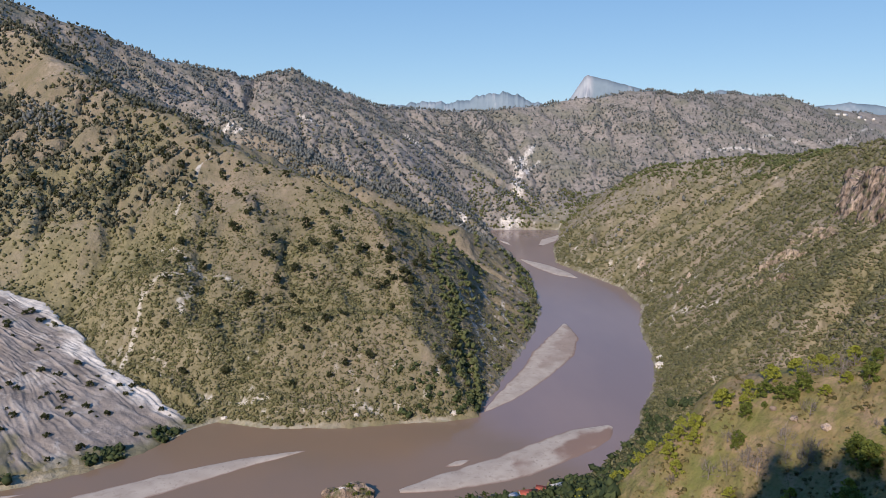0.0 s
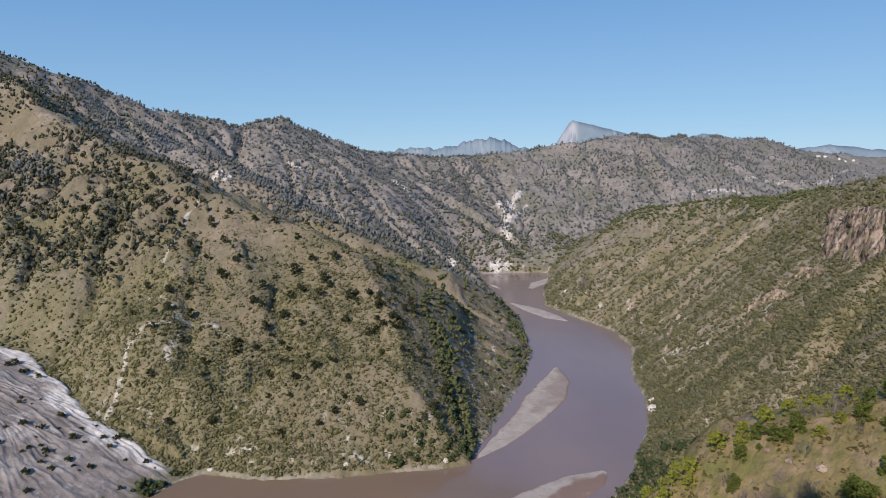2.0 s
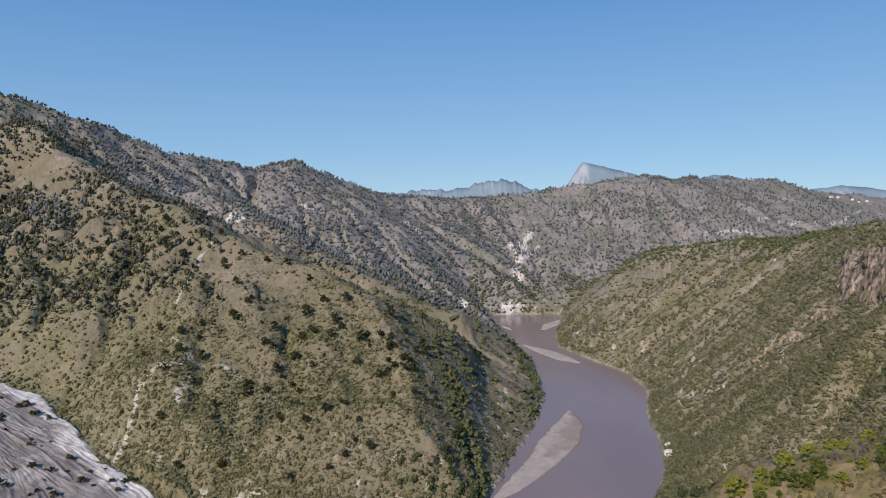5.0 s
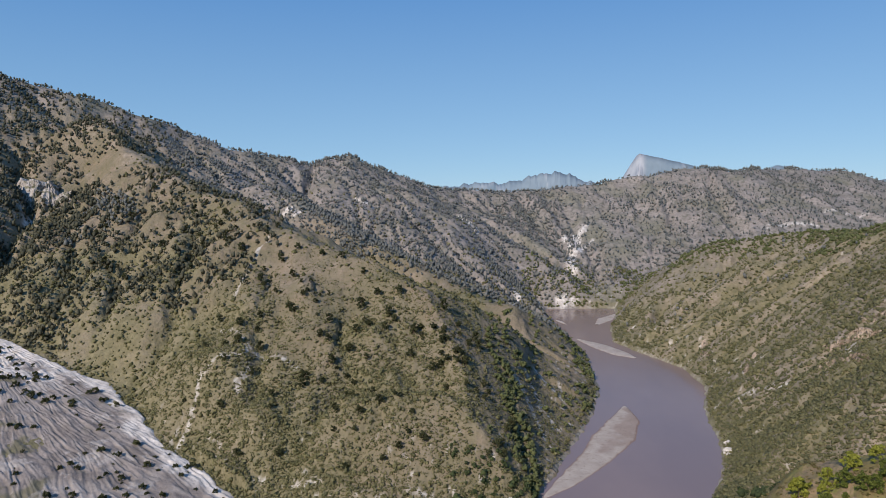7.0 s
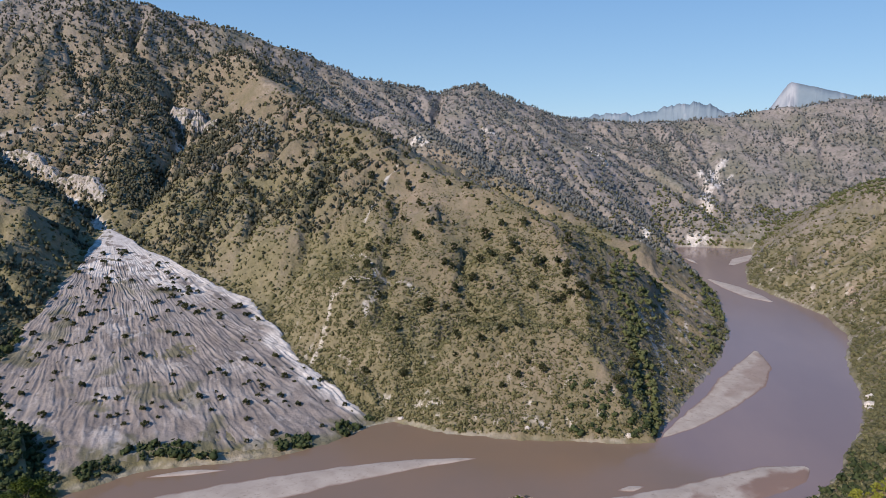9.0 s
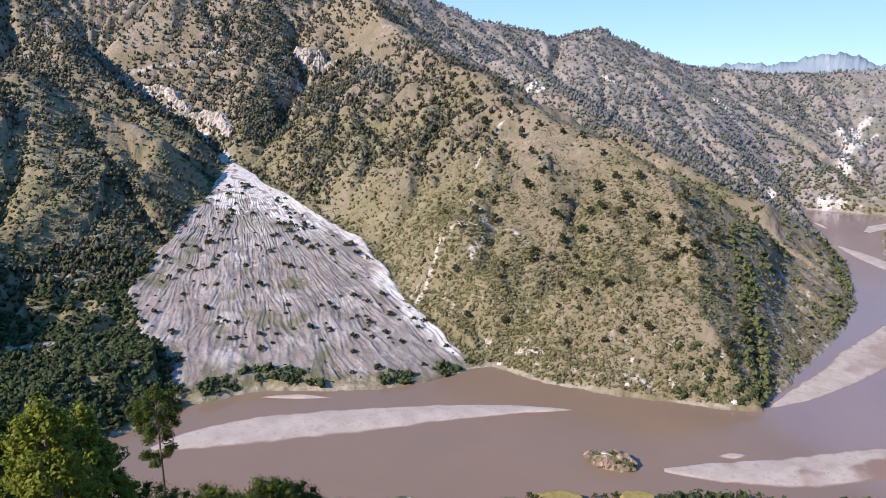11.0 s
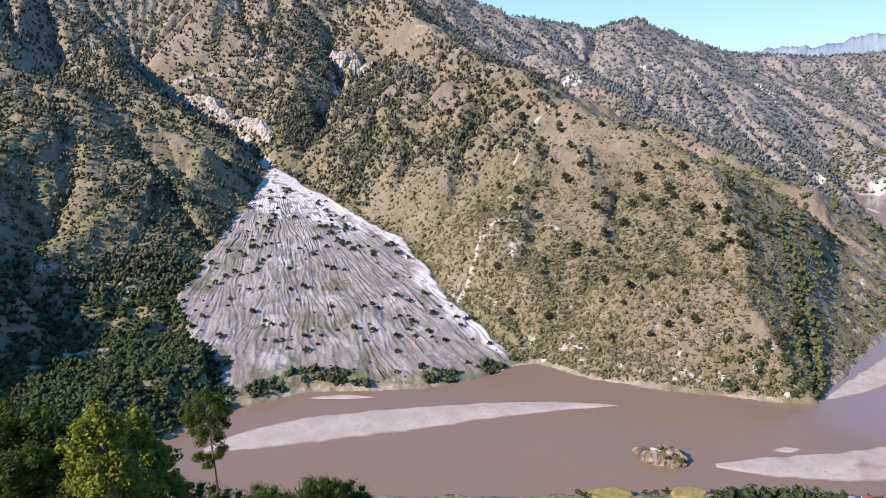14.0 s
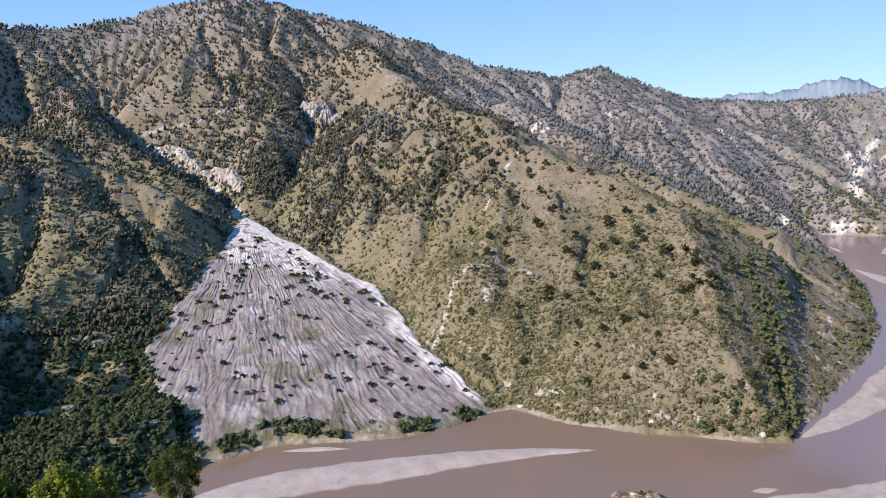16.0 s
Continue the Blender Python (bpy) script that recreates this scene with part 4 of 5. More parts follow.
def leafy(h, wide, n, per, leaf):
    """Stems and leaves of a tree that is leafy nearly to its foot: boughs that end in separate rounded masses of leaves."""
    stems = [tube([(0, 0, 0), rng.normal(0, 0.02 * h, 3) + (0, 0, 0.5 * h), (0, 0, 0.97 * h)], (0.022 * h, 0.014 * h, 0.004 * h), 7)]
    groups = []
    for k in range(n):
        t = (k + 0.5) / n
        a, out = 2.4 * k + rng.normal(0, 0.3), wide * (1.0 - 0.75 * t ** 2.2) * rng.uniform(0.5, 1.15)
        e = np.array([math.cos(a) * out, math.sin(a) * out, h * (0.08 + 0.88 * t) + rng.normal(0, 0.03 * h)])
        stems.append(tube([(0, 0, e[2] - 0.5 * out), e * (0.55, 0.55, 1) - (0, 0, 0.15 * out), e], (0.006 * h, 0.004 * h, 0.0015 * h), 4))
        mass = wide * rng.uniform(0.26, 0.42)
        groups.append(nub(0.36 * mass, 1, 0.9, e, 0.4))
        for _ in range(6):
            c = e + rng.normal(0, 0.48 * mass, 3) * (1, 1, 0.8)
            puff = mass * rng.uniform(0.35, 0.6)
            groups.append(nub(0.26 * puff, 1, 0.9, c, 0.5))
            groups.append(sprigs(per, c + (0, 0, 0.15 * puff), puff, leaf * rng.uniform(0.8, 1.2), rng.uniform(0.8, 1.3), 0.5))
    return stems, groups


def pine(h, per, needle):
    """Stems and needle pads of a long-needled pine: a round head on a bare trunk with a few low boughs."""
    bend = np.array((0.15, 0.1, 0.0))
    stems = [tube([(0, 0, 0), bend + (0, 0, 0.5 * h), (0, 0, h * 0.97)], (0.18, 0.13, 0.04), 7)]
    groups = []
    for k in range(40):
        low = k >= 33
        a = 2.4 * k + rng.random()
        if low:
            z, out = h - rng.uniform(5.2, 6.9), rng.uniform(0.7, 1.5)
        else:
            t = (k + 0.5) / 33
            z, out = h - 4.3 + 4.3 * t, 2.0 * math.sqrt(max(1 - (1.9 * t - 0.9) ** 2, 0.02)) * rng.uniform(0.6, 1.05)
        e = np.array([math.cos(a) * out, math.sin(a) * out, z])
        stems.append(tube([(0, 0, z - 0.4 * out), e * (0.5, 0.5, 1) - (0, 0, 0.12), e], (0.05, 0.035, 0.015), 4))
        groups.append(sprigs(per, e, rng.uniform(0.5, 0.8), needle, 0.75, 0.2))
    return stems, groups


def bare(h, n):
    stems, ends = limbs(h, n, h * 0.6, 0.12, h * 0.025)
    for e in ends[1:]:
        for _ in range(4):
            stems.append(tube([e * 0.6, e * 0.85 + rng.normal(0, 0.08 * h, 3), e + rng.normal(0, 0.16 * h, 3) + (0, 0, 0.1 * h)], (h * 0.008, h * 0.006, h * 0.002), 4))
    return stems


def repeat(ob, places, s0=0.8, s1=1.25):
    """Copies of a plant at places on the ground, turned and scaled."""
    for (x, y), z in zip(places, height([p[0] for p in places], [p[1] for p in places])):
        c = copy_thing(ob, pose(x, y, z - 0.15, 0, 0, rng.uniform(0, 360)))
        k = rng.uniform(s0, s1)
        c.scale = (k, k, k * rng.uniform(0.9, 1.12))


# the dark trees standing singly on the spur
SPUR_TREES = [(-185, 607), (-122, 564), (-121, 613), (-89, 596), (-71, 588), (-47, 618), (-34, 610), (-152, 535), (-197, 564), (-71, 564), (-52, 477), (-19, 611), (-108, 624),
              (-132, 548), (-212, 677), (-171, 680), (-151, 675), (-126, 655), (-88, 626)]
HIGH_TREES = [(-463, 829), (-429, 800), (-387, 780), (-383, 830), (-342, 776), (-425, 849), (-301, 767), (-261, 702), (-383, 694), (-414, 710), (-358, 728), (-341, 750)]
kinds = []
for k, where in enumerate([(-198, 689), (-180, 600), (-94, 600)]):
    w, l_ = broadleaf(6.5 + k, 9, 14, 0.7, 0.40)
    kinds.append(plant("tree", "dark green round-headed tree on the dry grassy spur", "tree", "trees on the spur", w, l_, TREE_LEAF, where=where))
for k, p in enumerate(SPUR_TREES + HIGH_TREES):
    repeat(kinds[k % 3], [p], 0.75, 1.2)
more = []
while len(more) < 190:
    t = rng.random() * 5.5 + 1.5
    d_ = abs(rng.normal(0, 70))
    p0 = np.array([np.interp(t, range(len(SPUR)), [p[j] for p in SPUR]) for j in (0, 1)])
    q = p0 + rng.normal(0, 12, 2) + np.array((-0.35, -0.94)) * d_ * 1.5
    if fan_inside(q[:1], q[1:])[0] < -4 and dry_land(q[:1], q[1:], 25)[0] and fbm(q[:1], q[1:], 60, 2, 141)[0] > -0.1:
        more.append(tuple(q))
for k, p in enumerate(more):
    repeat(kinds[k % 3], [p], 0.4, 0.95)

# bushes on the debris fan
w, l_ = broadleaf(2.6, 6, 6, 0.5, 0.6)
fan_bush = plant("bush", "small dark bush growing on grey debris", "bush", "bushes on the debris fan", w, l_, TREE_LEAF, where=(-400, 520))
places = []
while len(places) < 290:
    r, a = 60 + 400 * rng.random() ** 0.7, FAN_AZ + rng.uniform(-0.9, 0.95) * FAN_HALF
    q = np.array((APEX[0] + r * math.sin(a), APEX[1] + r * math.cos(a)))
    if fan_inside(q[:1], q[1:])[0] > 3 and dry_land(q[:1], q[1:], 8)[0] and (fbm(q[:1], q[1:], 60, 2, 151)[0] > 0.05 or rng.random() < (0.55 if a > FAN_AZ + 0.12 else 0.25)):
        places.append(tuple(q))
repeat(fan_bush, places, 0.4, 1.9)



def polar(az, d):
    return d * math.sin(radians(az)), d * math.cos(radians(az))


# shrubs on the near grassy slope
w, l_ = broadleaf(4.6, 17, 24, 0.3, 0.48, start=0.04)
lime = plant("shrub", "bright yellow-green leafy shrub on dry grass", "shrub", "shrubs on the near slope", w, l_, LIME_LEAF, where=(108, 192))
repeat(lime, [(104, 196), (113, 193), (84, 199), (76, 199), (70, 204), (64, 212), (60, 222), (91, 197), (79, 178), (86, 148), (55, 236), (68, 196), (98, 199), (62, 232), (58, 228), (66, 206), (72, 200), (52, 246), (57, 240), (61, 216), (54, 254), (69, 192), (88, 193), (117, 190)], 0.6, 1.15)
w, l_ = broadleaf(5.0, 17, 24, 0.3, 0.42, start=0.04)
dark_shrub = plant("shrub", "mid-green leafy shrub on dry grass", "shrub", "shrubs on the near slope", w, l_, FRESH_LEAF, where=(100, 184))
repeat(dark_shrub, [(95, 187), (87, 190), (103, 156), (112, 175), (106, 150), (115, 168), (93, 192), (110, 160), (97, 184), (84, 186), (118, 182), (120, 176), (113, 160), (116, 155)], 0.65, 1.1)
dry = plant("dry_shrub", "leafless grey-brown shrub on dry grass", "shrub", "dry shrubs on the near slope", bare(4.5, 12), [], None, DRY_WOOD, (83, 187))
repeat(dry, [(82, 189), (91, 173), (104, 190), (80, 183), (92, 176), (99, 178), (76, 186), (108, 181), (85, 176), (87, 178), (84, 180), (94, 168), (96, 170), (106, 186), (110, 184)], 0.8, 1.5)

repeat(dark_shrub, [polar(32.4, 190), polar(33.2, 186), polar(32.0, 176), polar(33.0, 172), polar(31.9, 160), polar(32.8, 157)], 1.3, 1.8)
for ob in (lime, dark_shrub, dry):
    some = [polar(rng.uniform(14, 35), rng.uniform(140, 232)) for _ in range(24)]
    repeat(ob, [p for p in some if p[0] > 60], 0.25, 0.75)

# dry grass and herbs on the near slope
x, y = spread(13000, 8, 36, 120, 262)
keep = fbm(x, y, 14, 3, 161) > -0.2
x, y = x[keep], y[keep]
scatter("dry_grass", [joined([nub(0.5, 1.2, 0.6, (0, 0, 0.2), 0.6), sprigs(3, (0, 0, 0.3), 0.5, 0.35)]) for _ in range(6)], x, y, 0.35 + 1.1 * rng.random(len(x)) ** 3,
        DRY_GRASS, "tufts of dry grass and herbs on the near slope", "grass")

# trees and shrubs just below the camera
def stand(ob, h, az, d, top):
    """A copy on a bearing and distance, as tall as to end at a given angle below the eye."""
    x, y = polar(az, d)
    z = float(height(x, y)[0]) - 0.3
    k = (EYE.z - d * math.tan(radians(top)) - z) / (h * 1.3)
    c = copy_thing(ob, pose(x, y, z, 0, 0, rng.uniform(0, 360)))
    c.scale = (k, k, k)


w, l_ = pine(18.5, 400, 0.085)
tall_pine = plant("pine_tree", "young pine with a round green head and bare lower trunk", "tree", "trees below the viewpoint", w, l_, SHADE_LEAF, where=polar(-47.4, 62))
tall_pine.location.z = EYE.z - 62 * math.tan(radians(23.7)) - 18.5
w, l_ = leafy(9.0, 1.7, 40, 85, 0.08)
fresh = plant("tree", "slender leafy tree with fresh yellow-green foliage", "tree", "trees below the viewpoint", w, l_, GLOSSY_LEAF, where=polar(-55.6, 26))
for az, d, top in ((-53.3, 38, 23.0), (-51.6, 39, 25.4), (-55.0, 36, 24.3), (-56.6, 34, 25.2), (-54.2, 30, 27.0), (-57.8, 30, 26.8), (-52.4, 33, 27.6)):
    stand(fresh, 9.0 * 0.8, az, d, top)
w, l_ = leafy(10.0, 2.5, 40, 85, 0.09)
shade = plant("tree", "leafy deep-green tree on the steep slope", "tree", "trees below the viewpoint", w, l_, SHADE_LEAF, where=polar(-64.5, 36))
for az, d, top in ((-60.4, 34, 21.2), (-62.8, 36, 20.2), (-58.8, 37, 23.4), (-61.2, 28, 24.0)):
    stand(shade, 10.0 * 0.8, az, d, top)
w, l_ = broadleaf(5.0, 16, 90, 0.075, 0.42)
low = plant("bush", "dark green bush on the steep slope", "bush", "bushes below the viewpoint", w, l_, SHADE_LEAF, where=polar(-43.5, 46))
for az, d, top in ((-42.0, 46, 31.2), (-40.2, 48, 31.6), (-38.3, 48, 31.0), (-36.6, 50, 31.3), (-35.0, 50, 32.0), (-45.0, 44, 31.5), (-49.0, 40, 29.8), (-33.0, 52, 33.0), (-47.0, 42, 30.6), (-43.4, 44, 30.9), (-41.0, 44, 31.3), (-39.2, 46, 30.8), (-37.5, 48, 31.2)):
    stand(low, 5.0, az, d, top)
# tall unseen trees, added uphill behind the camera to shade the near slope
w, l_ = broadleaf(19.0, 18, 50, 0.7, 0.45)
behind = plant("tree", "unseen broad tree above the viewpoint, added for its shade", "tree", "trees above the viewpoint", w, l_, FRESH_LEAF, where=(-14, -30))
for bx, by, tip in ((-8, -17, 243), (-2, -26, 247), (5, -20, 240)):
    k = (tip - float(height(bx, by)[0])) / 21.0
    c = copy_thing(behind, pose(bx, by, float(height(bx, by)[0]) - 0.2, 0, 0, 40 * bx))
    c.scale = (1.25, 1.25, k)


# ---- far mountains ----
def mountain(label, az0, az1, dist, shape, rough, seed, foot=120.0, cliff=(0.0, 0.0)):
    """A distant mountain between two bearings; shape gives its height in degrees over the horizon at shares of its width."""
    n, m = 420, 41
    u = np.linspace(0, 1, n)
    v = np.linspace(-1, 1, m)[:, None]
    el = np.interp(u, [p[0] for p in shape], [p[1] for p in shape])[None] + rough * (fbm(u * 900, u * 0, 70, 5, seed)[None]) * np.exp(-8 * np.abs(v))
    a = np.radians(az0 + (az1 - az0) * u)
    crest = EYE.z + dist * np.tan(np.radians(el))
    r = dist + 420 * v * (1 + 0 * a)
    lie = dist * a + 0 * r + 40 * fbm(r + 0 * a, dist * a + 0 * r, 200, 3, seed + 1)
    ribs = folds(lie + 0.9 * (r - dist) * np.sign(fbm(lie, 0 * lie, 500, 1, seed + 6)), 0.35 * r + 0.2 * lie, 190, 4, seed + 3)
    z = foot + (crest - foot) * (1 - np.abs(v) ** 0.8) - 110 * (1 - ribs) * np.minimum(1, 3.5 * np.abs(v))
    x, y = r * np.sin(a), r * np.cos(a)
    bare = np.clip(cliff[1] * step(cliff[0] + 0.03, cliff[0] - 0.03, u)[None] + 0.5 * step(0.72, 0.9, ribs), 0, 1)
    ob = mesh_object("mountain", np.stack([x, y, z], -1).reshape(-1, 3), grid_faces(m, n), HAZED_ROCK, smooth=True, attributes=(("bare", bare),))
    return tagged(ob, label, "mountain", "mountains on the horizon")


# Their blue is haze put into the rock's colour.
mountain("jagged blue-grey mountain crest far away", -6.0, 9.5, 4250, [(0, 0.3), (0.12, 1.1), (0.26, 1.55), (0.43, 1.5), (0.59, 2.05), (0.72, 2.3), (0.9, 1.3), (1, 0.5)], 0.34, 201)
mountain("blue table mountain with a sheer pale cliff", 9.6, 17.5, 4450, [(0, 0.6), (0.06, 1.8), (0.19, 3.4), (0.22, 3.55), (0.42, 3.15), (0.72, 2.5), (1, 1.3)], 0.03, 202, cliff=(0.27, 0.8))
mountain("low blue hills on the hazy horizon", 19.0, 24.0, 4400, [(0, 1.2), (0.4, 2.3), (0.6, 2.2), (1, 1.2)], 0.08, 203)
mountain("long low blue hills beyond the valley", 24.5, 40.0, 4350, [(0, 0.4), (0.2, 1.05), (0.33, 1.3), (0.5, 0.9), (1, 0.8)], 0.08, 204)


# ---- rocks ----
def boulder(name, label, category, x, y, z, size, mat, seed, group=""):
    bm = bmesh.new()
    bmesh.ops.create_icosphere(bm, subdivisions=4, radius=1)
    for v in bm.verts:
        k = 1 + 0.35 * noise.noise(v.co * 1.6 + Vector((seed, 0, 0))) + 0.22 * abs(noise.noise(v.co * 4.1 + Vector((0, seed, 0)))) + 0.06 * noise.noise(v.co * 11)
        v.co = Vector((v.co.x * size[0], v.co.y * size[1], v.co.z * size[2])) * k
    me = bpy.data.meshes.new(name)
    bm.to_mesh(me)
    bm.free()
    me.materials.append(mat)
    ob = new(name, me)
    ob.location = (x, y, z)
    return tagged(ob, label, category, group)


islet = boulder("rock_islet", "small pale rock islet topped with scrub in the river", "islet", -51, 349, -1.6, (15, 7, 8.0), ROCK, 3)
islet.rotation_euler = (0, 0, 0.1)
w, l_ = broadleaf(3.0, 8, 26, 0.35, 0.7)
tuft = plant("bush", "low olive bush growing on the rock islet", "bush", "bushes on the islet", w, l_, FRESH_LEAF, where=(-50, 348))
tuft.location.z = 4.6
for px, py, pz in ((-57, 347, 3.6), (-44, 349, 3.6), (-53, 345, 2.6), (-40, 347, 2.0), (-47, 345, 3.0), (-60, 349, 2.0)):
    c = copy_thing(tuft, pose(px, py, pz, 0, 0, px * 40))
    c.scale = (0.8, 0.8, 0.6)


def cliff(foot, rise, label, seed, mat, flute=5.0, rough=0.12, lean=0.35):
    """A broken rock face over a line on the ground, falling away to the right of its run."""
    n, m = 150, 44
    t = np.linspace(0, len(foot) - 1, n)
    cx, cy = [np.interp(t, range(len(foot)), [p[k] for p in foot]) for k in (0, 1)]
    for _ in range(8):
        cx[1:-1], cy[1:-1] = [(a[:-2] + 2 * a[1:-1] + a[2:]) / 4 for a in (cx, cy)]
    dx, dy = np.gradient(cx), np.gradient(cy)
    k = np.hypot(dx, dy)
    ux, uy = (-dy / k)[:, None], (dx / k)[:, None]            # into the hill
    run = np.cumsum(k)[:, None]
    tall = rise * (0.55 + 0.45 * step(0, 0.25, t / t[-1]) * step(1, 0.75, t / t[-1]))[:, None] * (1 + 0.45 * fbm(run, run * 0, 0.35 * run[-1, 0], 4, seed))
    q = np.concatenate([np.linspace(-0.12, 1, m - 8), np.full(8, 1.0)])[None]
    back = np.concatenate([np.zeros(m - 8), np.linspace(0.12, 1.0, 8)])[None]
    h = q * tall
    out = rough * rise * (2.2 * (folds(run + 0.15 * h, h * 0.25, flute, 4, seed + 2) - 0.55) + 0.8 * fbm(run, h, rise * 0.5, 5, seed + 3) + 0.25 * np.floor(3 * q + 1.2 * fbm(run, h, flute * 2, 3, seed + 4)))
    deep = lean * h - out * (1 - back) + back * 0.9 * rise
    x, y = cx[:, None] + ux * deep, cy[:, None] + uy * deep
    z = height(cx, cy)[:, None] - 1.0 + h + 0.5 * fbm(run, h, 3, 3, seed + 5)
    z = np.where(back > 0, np.maximum(z - 0.25 * rise * back, np.minimum(z, height(x, y).reshape(x.shape) - 0.8 * back)), z)
    ob = mesh_object("cliff", np.stack([x, y, z], -1).reshape(-1, 3), grid_faces(n, m), mat)
    return tagged(ob, label, "cliff", "rock faces on the hills")


cliff([(352, 622), (334, 590), (322, 552), (316, 510), (316, 465), (322, 420)], 36, "weathered brown rock face high on the hillside", 301, ROCK, 12.0, 0.10, 0.42)
cliff([(252, 572), (260, 546), (268, 522)], 7, "low broken tan crag among the scrub", 311, TAN_ROCK, 4.0, 0.2, 0.8)
cliff([(268, 598), (276, 574), (286, 545)], 11, "broken tan crag with dark cracks", 317, TAN_ROCK, 5.0, 0.2, 0.7)
cliff([(297, 595), (303, 562), (302, 538)], 11, "tan crag below the brown rock face", 323, TAN_ROCK, 5.0, 0.2, 0.7)
cliff([(262, 735), (246, 712), (236, 690)], 6, "narrow grey rock rib on the scrubby hill", 331, TAN_ROCK, 4.0, 0.2, 0.8)
cliff([(246, 858), (236, 834), (240, 808)], 5, "pale rock ledge above the river bank", 351, TAN_ROCK, 4.0, 0.2, 0.8)
cliff([(-840, 757), (-770, 752), (-712, 742), (-655, 724), (-600, 698)], 20, "pale fluted bank of loose debris above the torrent", 361, DEBRIS_BANK, 6.0, 0.1, 0.6)
cliff([(-676, 945), (-650, 930), (-625, 922), (-586, 930)], 28, "fresh pale landslide scar under the ridge", 371, DEBRIS_BANK, 8.0, 0.08, 0.6)
for k, (px, py, pz, s) in enumerate(((-54, 347, 5.4, 1.5), (-51, 346.5, 5.6, 1.2), (-56.5, 346, 4.6, 1.0))):
    boulder("boulder", "white boulder on top of the rock islet", "rock", px, py, pz, (s * 1.4, s, s * 0.8), PALE_ROCK, 60 + k, "boulders on the islet")
for k, (px, py, s) in enumerate(((178, 548, 3.2), (182, 560, 2.6), (176, 540, 2.0), (-148, 447, 1.6), (-58, 443, 1.5), (8, 452, 1.8), (96, 180, 0.9), (101, 173, 1.1), (93, 186, 0.8))):
    pz = float(height(px, py)[0])
    boulder("boulder", "pale boulder lying on the slope", "rock", px, py, max(pz, 0) + 0.1 * s, (s * 1.3, s, s * 0.8), ROCK if px < 110 and py < 200 else PALE_ROCK, 30 + k, "boulders")


# ---- houses ----
def box(x0, y0, z0, x1, y1, z1):
    v = np.array([(x, y, z) for z in (z0, z1) for y in (y0, y1) for x in (x0, x1)], float)
    f = np.array([(0, 2, 3, 1), (4, 5, 7, 6), (0, 1, 5, 4), (2, 6, 7, 3), (0, 4, 6, 2), (1, 3, 7, 5)])
    return v, f


def house(x, y, turn, length, width, h, roof_mat, label, group):
    base = new("house")
    z = float(np.min(height([x - 3, x + 3, x], [y, y, y + 3])))
    base.matrix_world = pose(x, y, z, 0, 0, turn)
    l, w = length / 2, width / 2
    mesh_object("wall", *box(-l, -w, -1.5, l, w, h), PLASTER, base)
    rise = width * 0.28
    e = 0.5
    for side in (-1, 1):
        lo, hi = (side * (w + e), h - 0.12), (0.0, h + rise)
        v = [(-l - e, lo[0], lo[1]), (l + e, lo[0], lo[1]), (l + e, hi[0], hi[1]), (-l - e, hi[0], hi[1])]
        v = v + [(a, b, c + 0.14) for a, b, c in v]
        mesh_object("roof", v, [(0, 1, 2, 3), (4, 7, 6, 5), (0, 4, 5, 1), (1, 5, 6, 2), (2, 6, 7, 3), (3, 7, 4, 0)], roof_mat, base)
    for gx in (-l, l - 0.2):
        v = [(gx, -w, h), (gx, w, h), (gx, 0, h + rise), (gx + 0.2, -w, h), (gx + 0.2, w, h), (gx + 0.2, 0, h + rise)]
        mesh_object("gable", v, [(0, 1, 2), (3, 5, 4), (0, 3, 4), (0, 4, 1), (1, 4, 5), (1, 5, 2), (2, 5, 3), (2, 3, 0)], PLASTER, base)
    for k in (-0.5, 0.5):
        mesh_object("window", *box(k * length * 0.5 - 0.5, -w - 0.05, 1.0, k * length * 0.5 + 0.5, -w + 0.02, 2.0), GLASS, base)
    mesh_object("door", *box(-0.45, -w - 0.06, 0.0, 0.45, -w + 0.02, 2.0), BARK, base)
    return tagged(base, label, "house", group)


house(45, 342, 12, 8.5, 5.5, 3.0, RED_ROOF, "small house with a faded red roof near the shore", "houses by the river")
house(54, 346, -20, 7.5, 5.0, 3.0, RED_ROOF, "small plastered house with a red roof near the shore", "houses by the river")
house(62, 349, 25, 7.0, 4.8, 3.2, TIN_ROOF, "small white house with a pale tin roof", "houses by the river")
house(36, 338, 40, 6.0, 4.5, 2.8, TIN_ROOF, "low shed with a grey tin roof", "houses by the river")
house(395, 819, 35, 11, 7, 4.0, TIN_ROOF, "lone white house high on the green hill", "houses on the hill")
for k, (hx, hy) in enumerate(((1230, 2225), (1262, 2240), (1300, 2226), (1350, 2280), (1400, 2320))):
    house(hx, hy, 20 * k, 11 + 2 * (k % 3), 7, 4.5, TIN_ROOF, "distant pale village house on the ridge", "distant village houses")


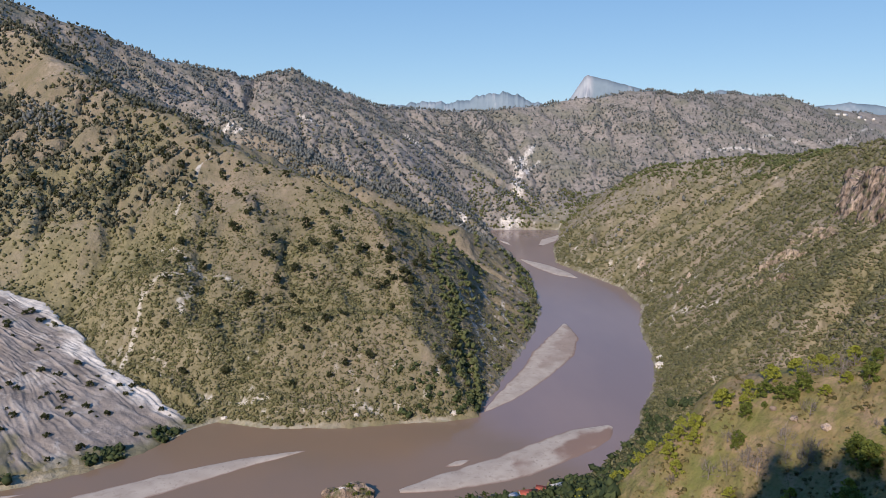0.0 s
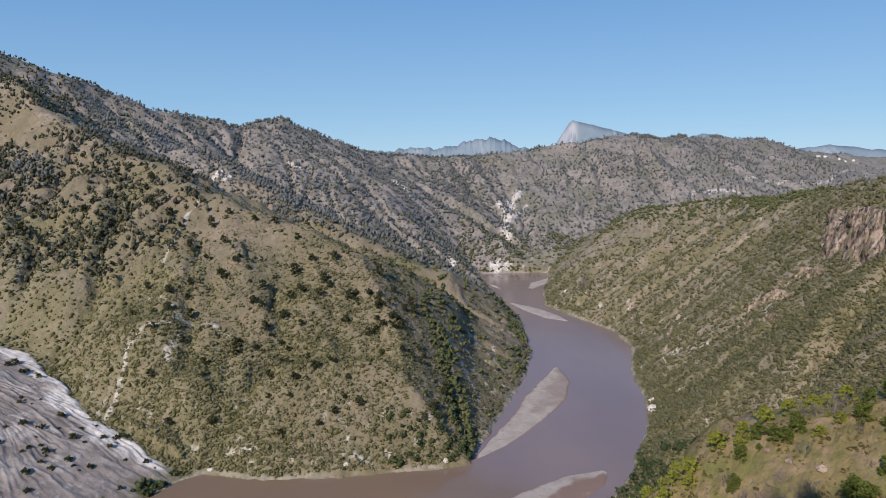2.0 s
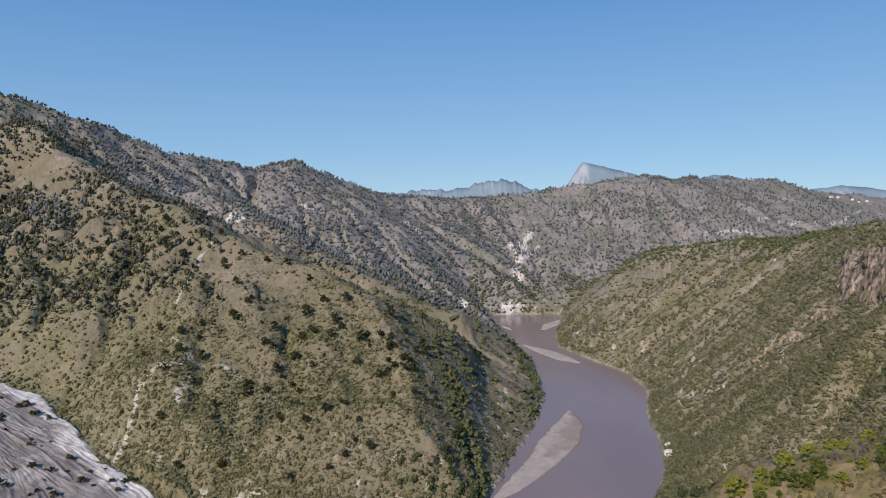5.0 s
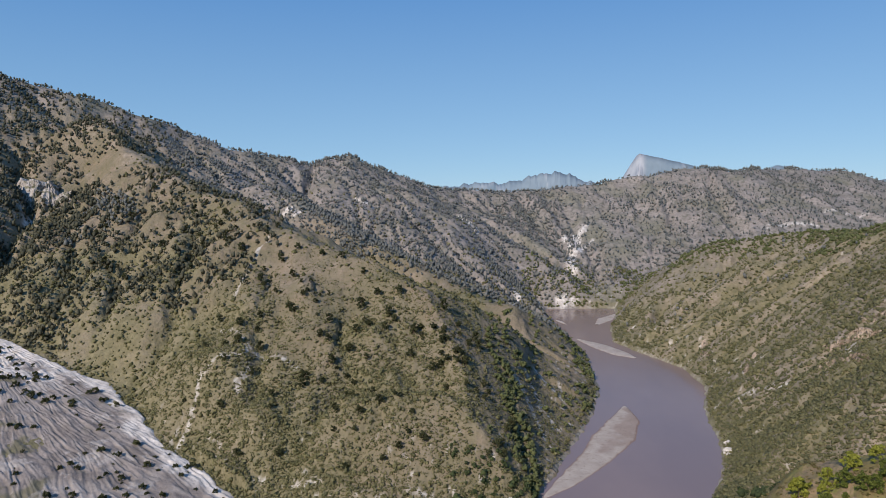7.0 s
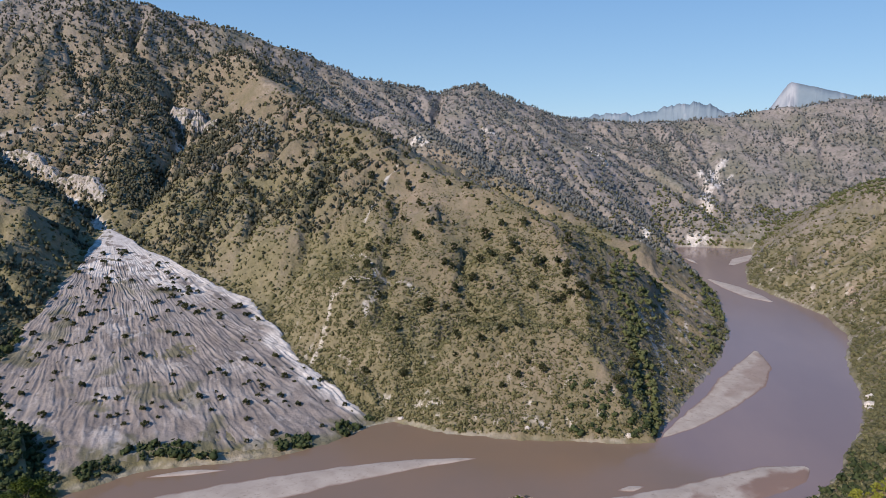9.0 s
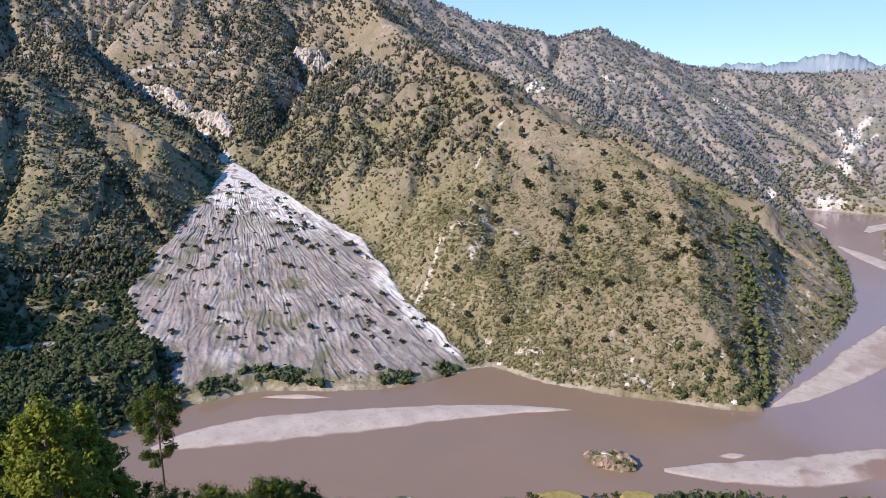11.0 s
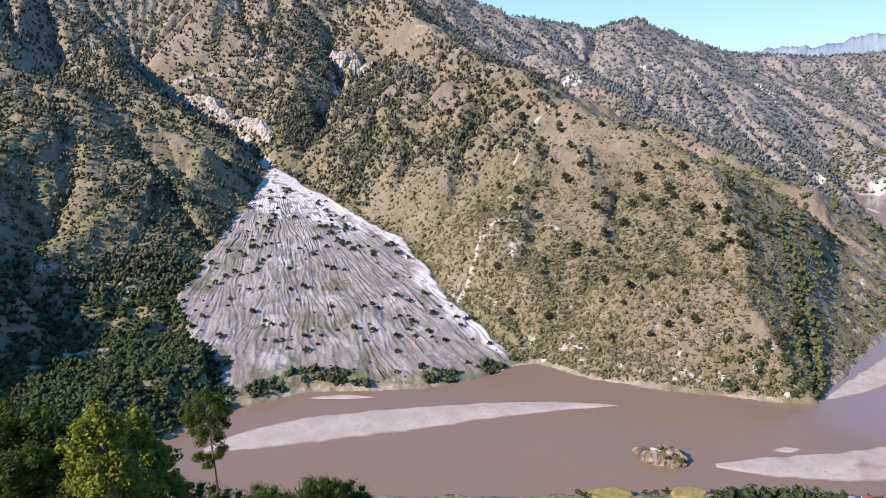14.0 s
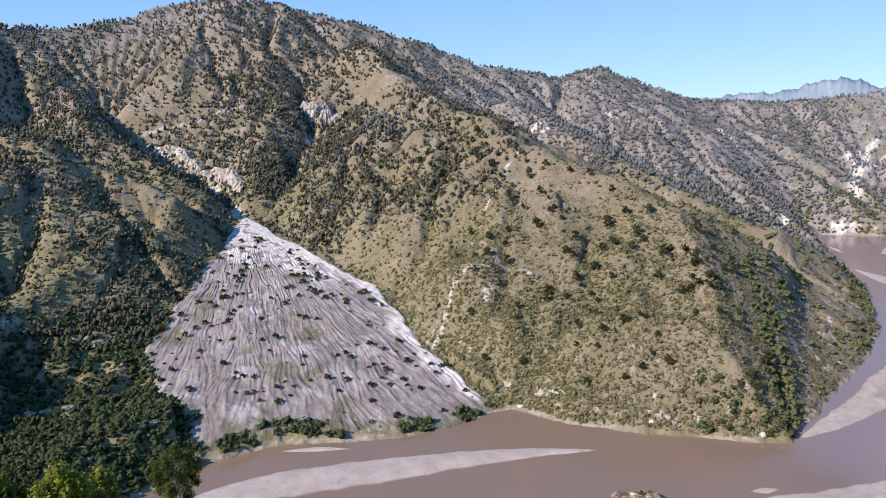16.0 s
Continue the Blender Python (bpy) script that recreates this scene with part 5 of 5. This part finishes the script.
# ---- small fields by the near shore ----
def field(cx, cy, turn, half_x, half_y, label, seed):
    """A ripe strip of field on a low earth bank."""
    u, v = np.meshgrid(np.linspace(-1.15, 1.15, 46), np.linspace(-1.15, 1.15, 30))
    c, k = math.cos(radians(turn)), math.sin(radians(turn))
    x, y = cx + u * half_x * c - v * half_y * k, cy + u * half_x * k + v * half_y * c
    edge = u * u + v * v + 0.25 * fbm(x, y, 6, 3, seed)
    top = float(np.max(height(cx + np.array((0, 3, -3, 0)), cy + np.array((0, 0, 0, -4)))))
    z = np.where(edge < 1, top + 0.9 + 0.12 * fbm(x, y, 1.2, 3, seed + 1), top - 1.5) - 0.6 * step(0.8, 1.0, edge)
    ob = mesh_object("field", np.stack([x, y, z], -1).reshape(-1, 3), grid_faces(*x.shape), RIPE, smooth=True)
    return tagged(ob, label, "field", "fields by the near shore")


field(-66, 300, 22, 11, 6, "small ripe yellow field beside the river", 401)
field(-32, 314, 25, 9, 5, "narrow ochre terrace field above the shore", 402)
for bx, by, k in ((-80, 296, 0.9), (-76, 292, 0.8), (-52, 312, 0.7), (-46, 308, 0.8), (-42, 312, 1.0), (-20, 322, 0.8), (-14, 324, 1.1), (-8, 328, 0.8), (0, 330, 1.0), (6, 334, 0.9), (14, 336, 1.2), (22, 340, 1.0)):
    c = copy_thing(low, pose(bx, by, float(height(bx, by)[0]) - 0.2, 0, 0, 31 * bx))
    c.scale = (k, k, 0.8 * k)


# ---- transmission tower on the far slope ----
def tower(x, y, h):
    base = new("transmission_tower")
    base.location = (x, y, float(height(x, y)[0]))
    for sx in (-1, 1):
        for sy in (-1, 1):
            v, f = tube([(sx * 3, sy * 3, -0.5), (sx * 1.1, sy * 1.1, h * 0.6), (sx * 0.4, sy * 0.4, h)], (0.22, 0.18, 0.12), 4)
            mesh_object("leg", v, f, STEEL, base)
    for k in range(6):
        z0, z1 = h * k / 6.5, h * (k + 1) / 6.5
        a, b = 3 - 3.0 * k / 6.5, 3 - 3.0 * (k + 1) / 6.5
        for s in (-1, 1):
            for ends in (((-a, s * a, z0), (b, s * b, z1)), ((s * a, -a, z0), (s * b, b, z1))):
                mesh_object("brace", *tube(ends, (0.09, 0.09), 4), STEEL, base)
    for z in (0.72, 0.86):
        mesh_object("cross_arm", *tube([(-4.5, 0, h * z), (4.5, 0, h * z)], (0.16, 0.16), 4), STEEL, base)
    return tagged(base, "grey steel lattice power tower on the slope", "tower")


tower(-907, 702, 26)
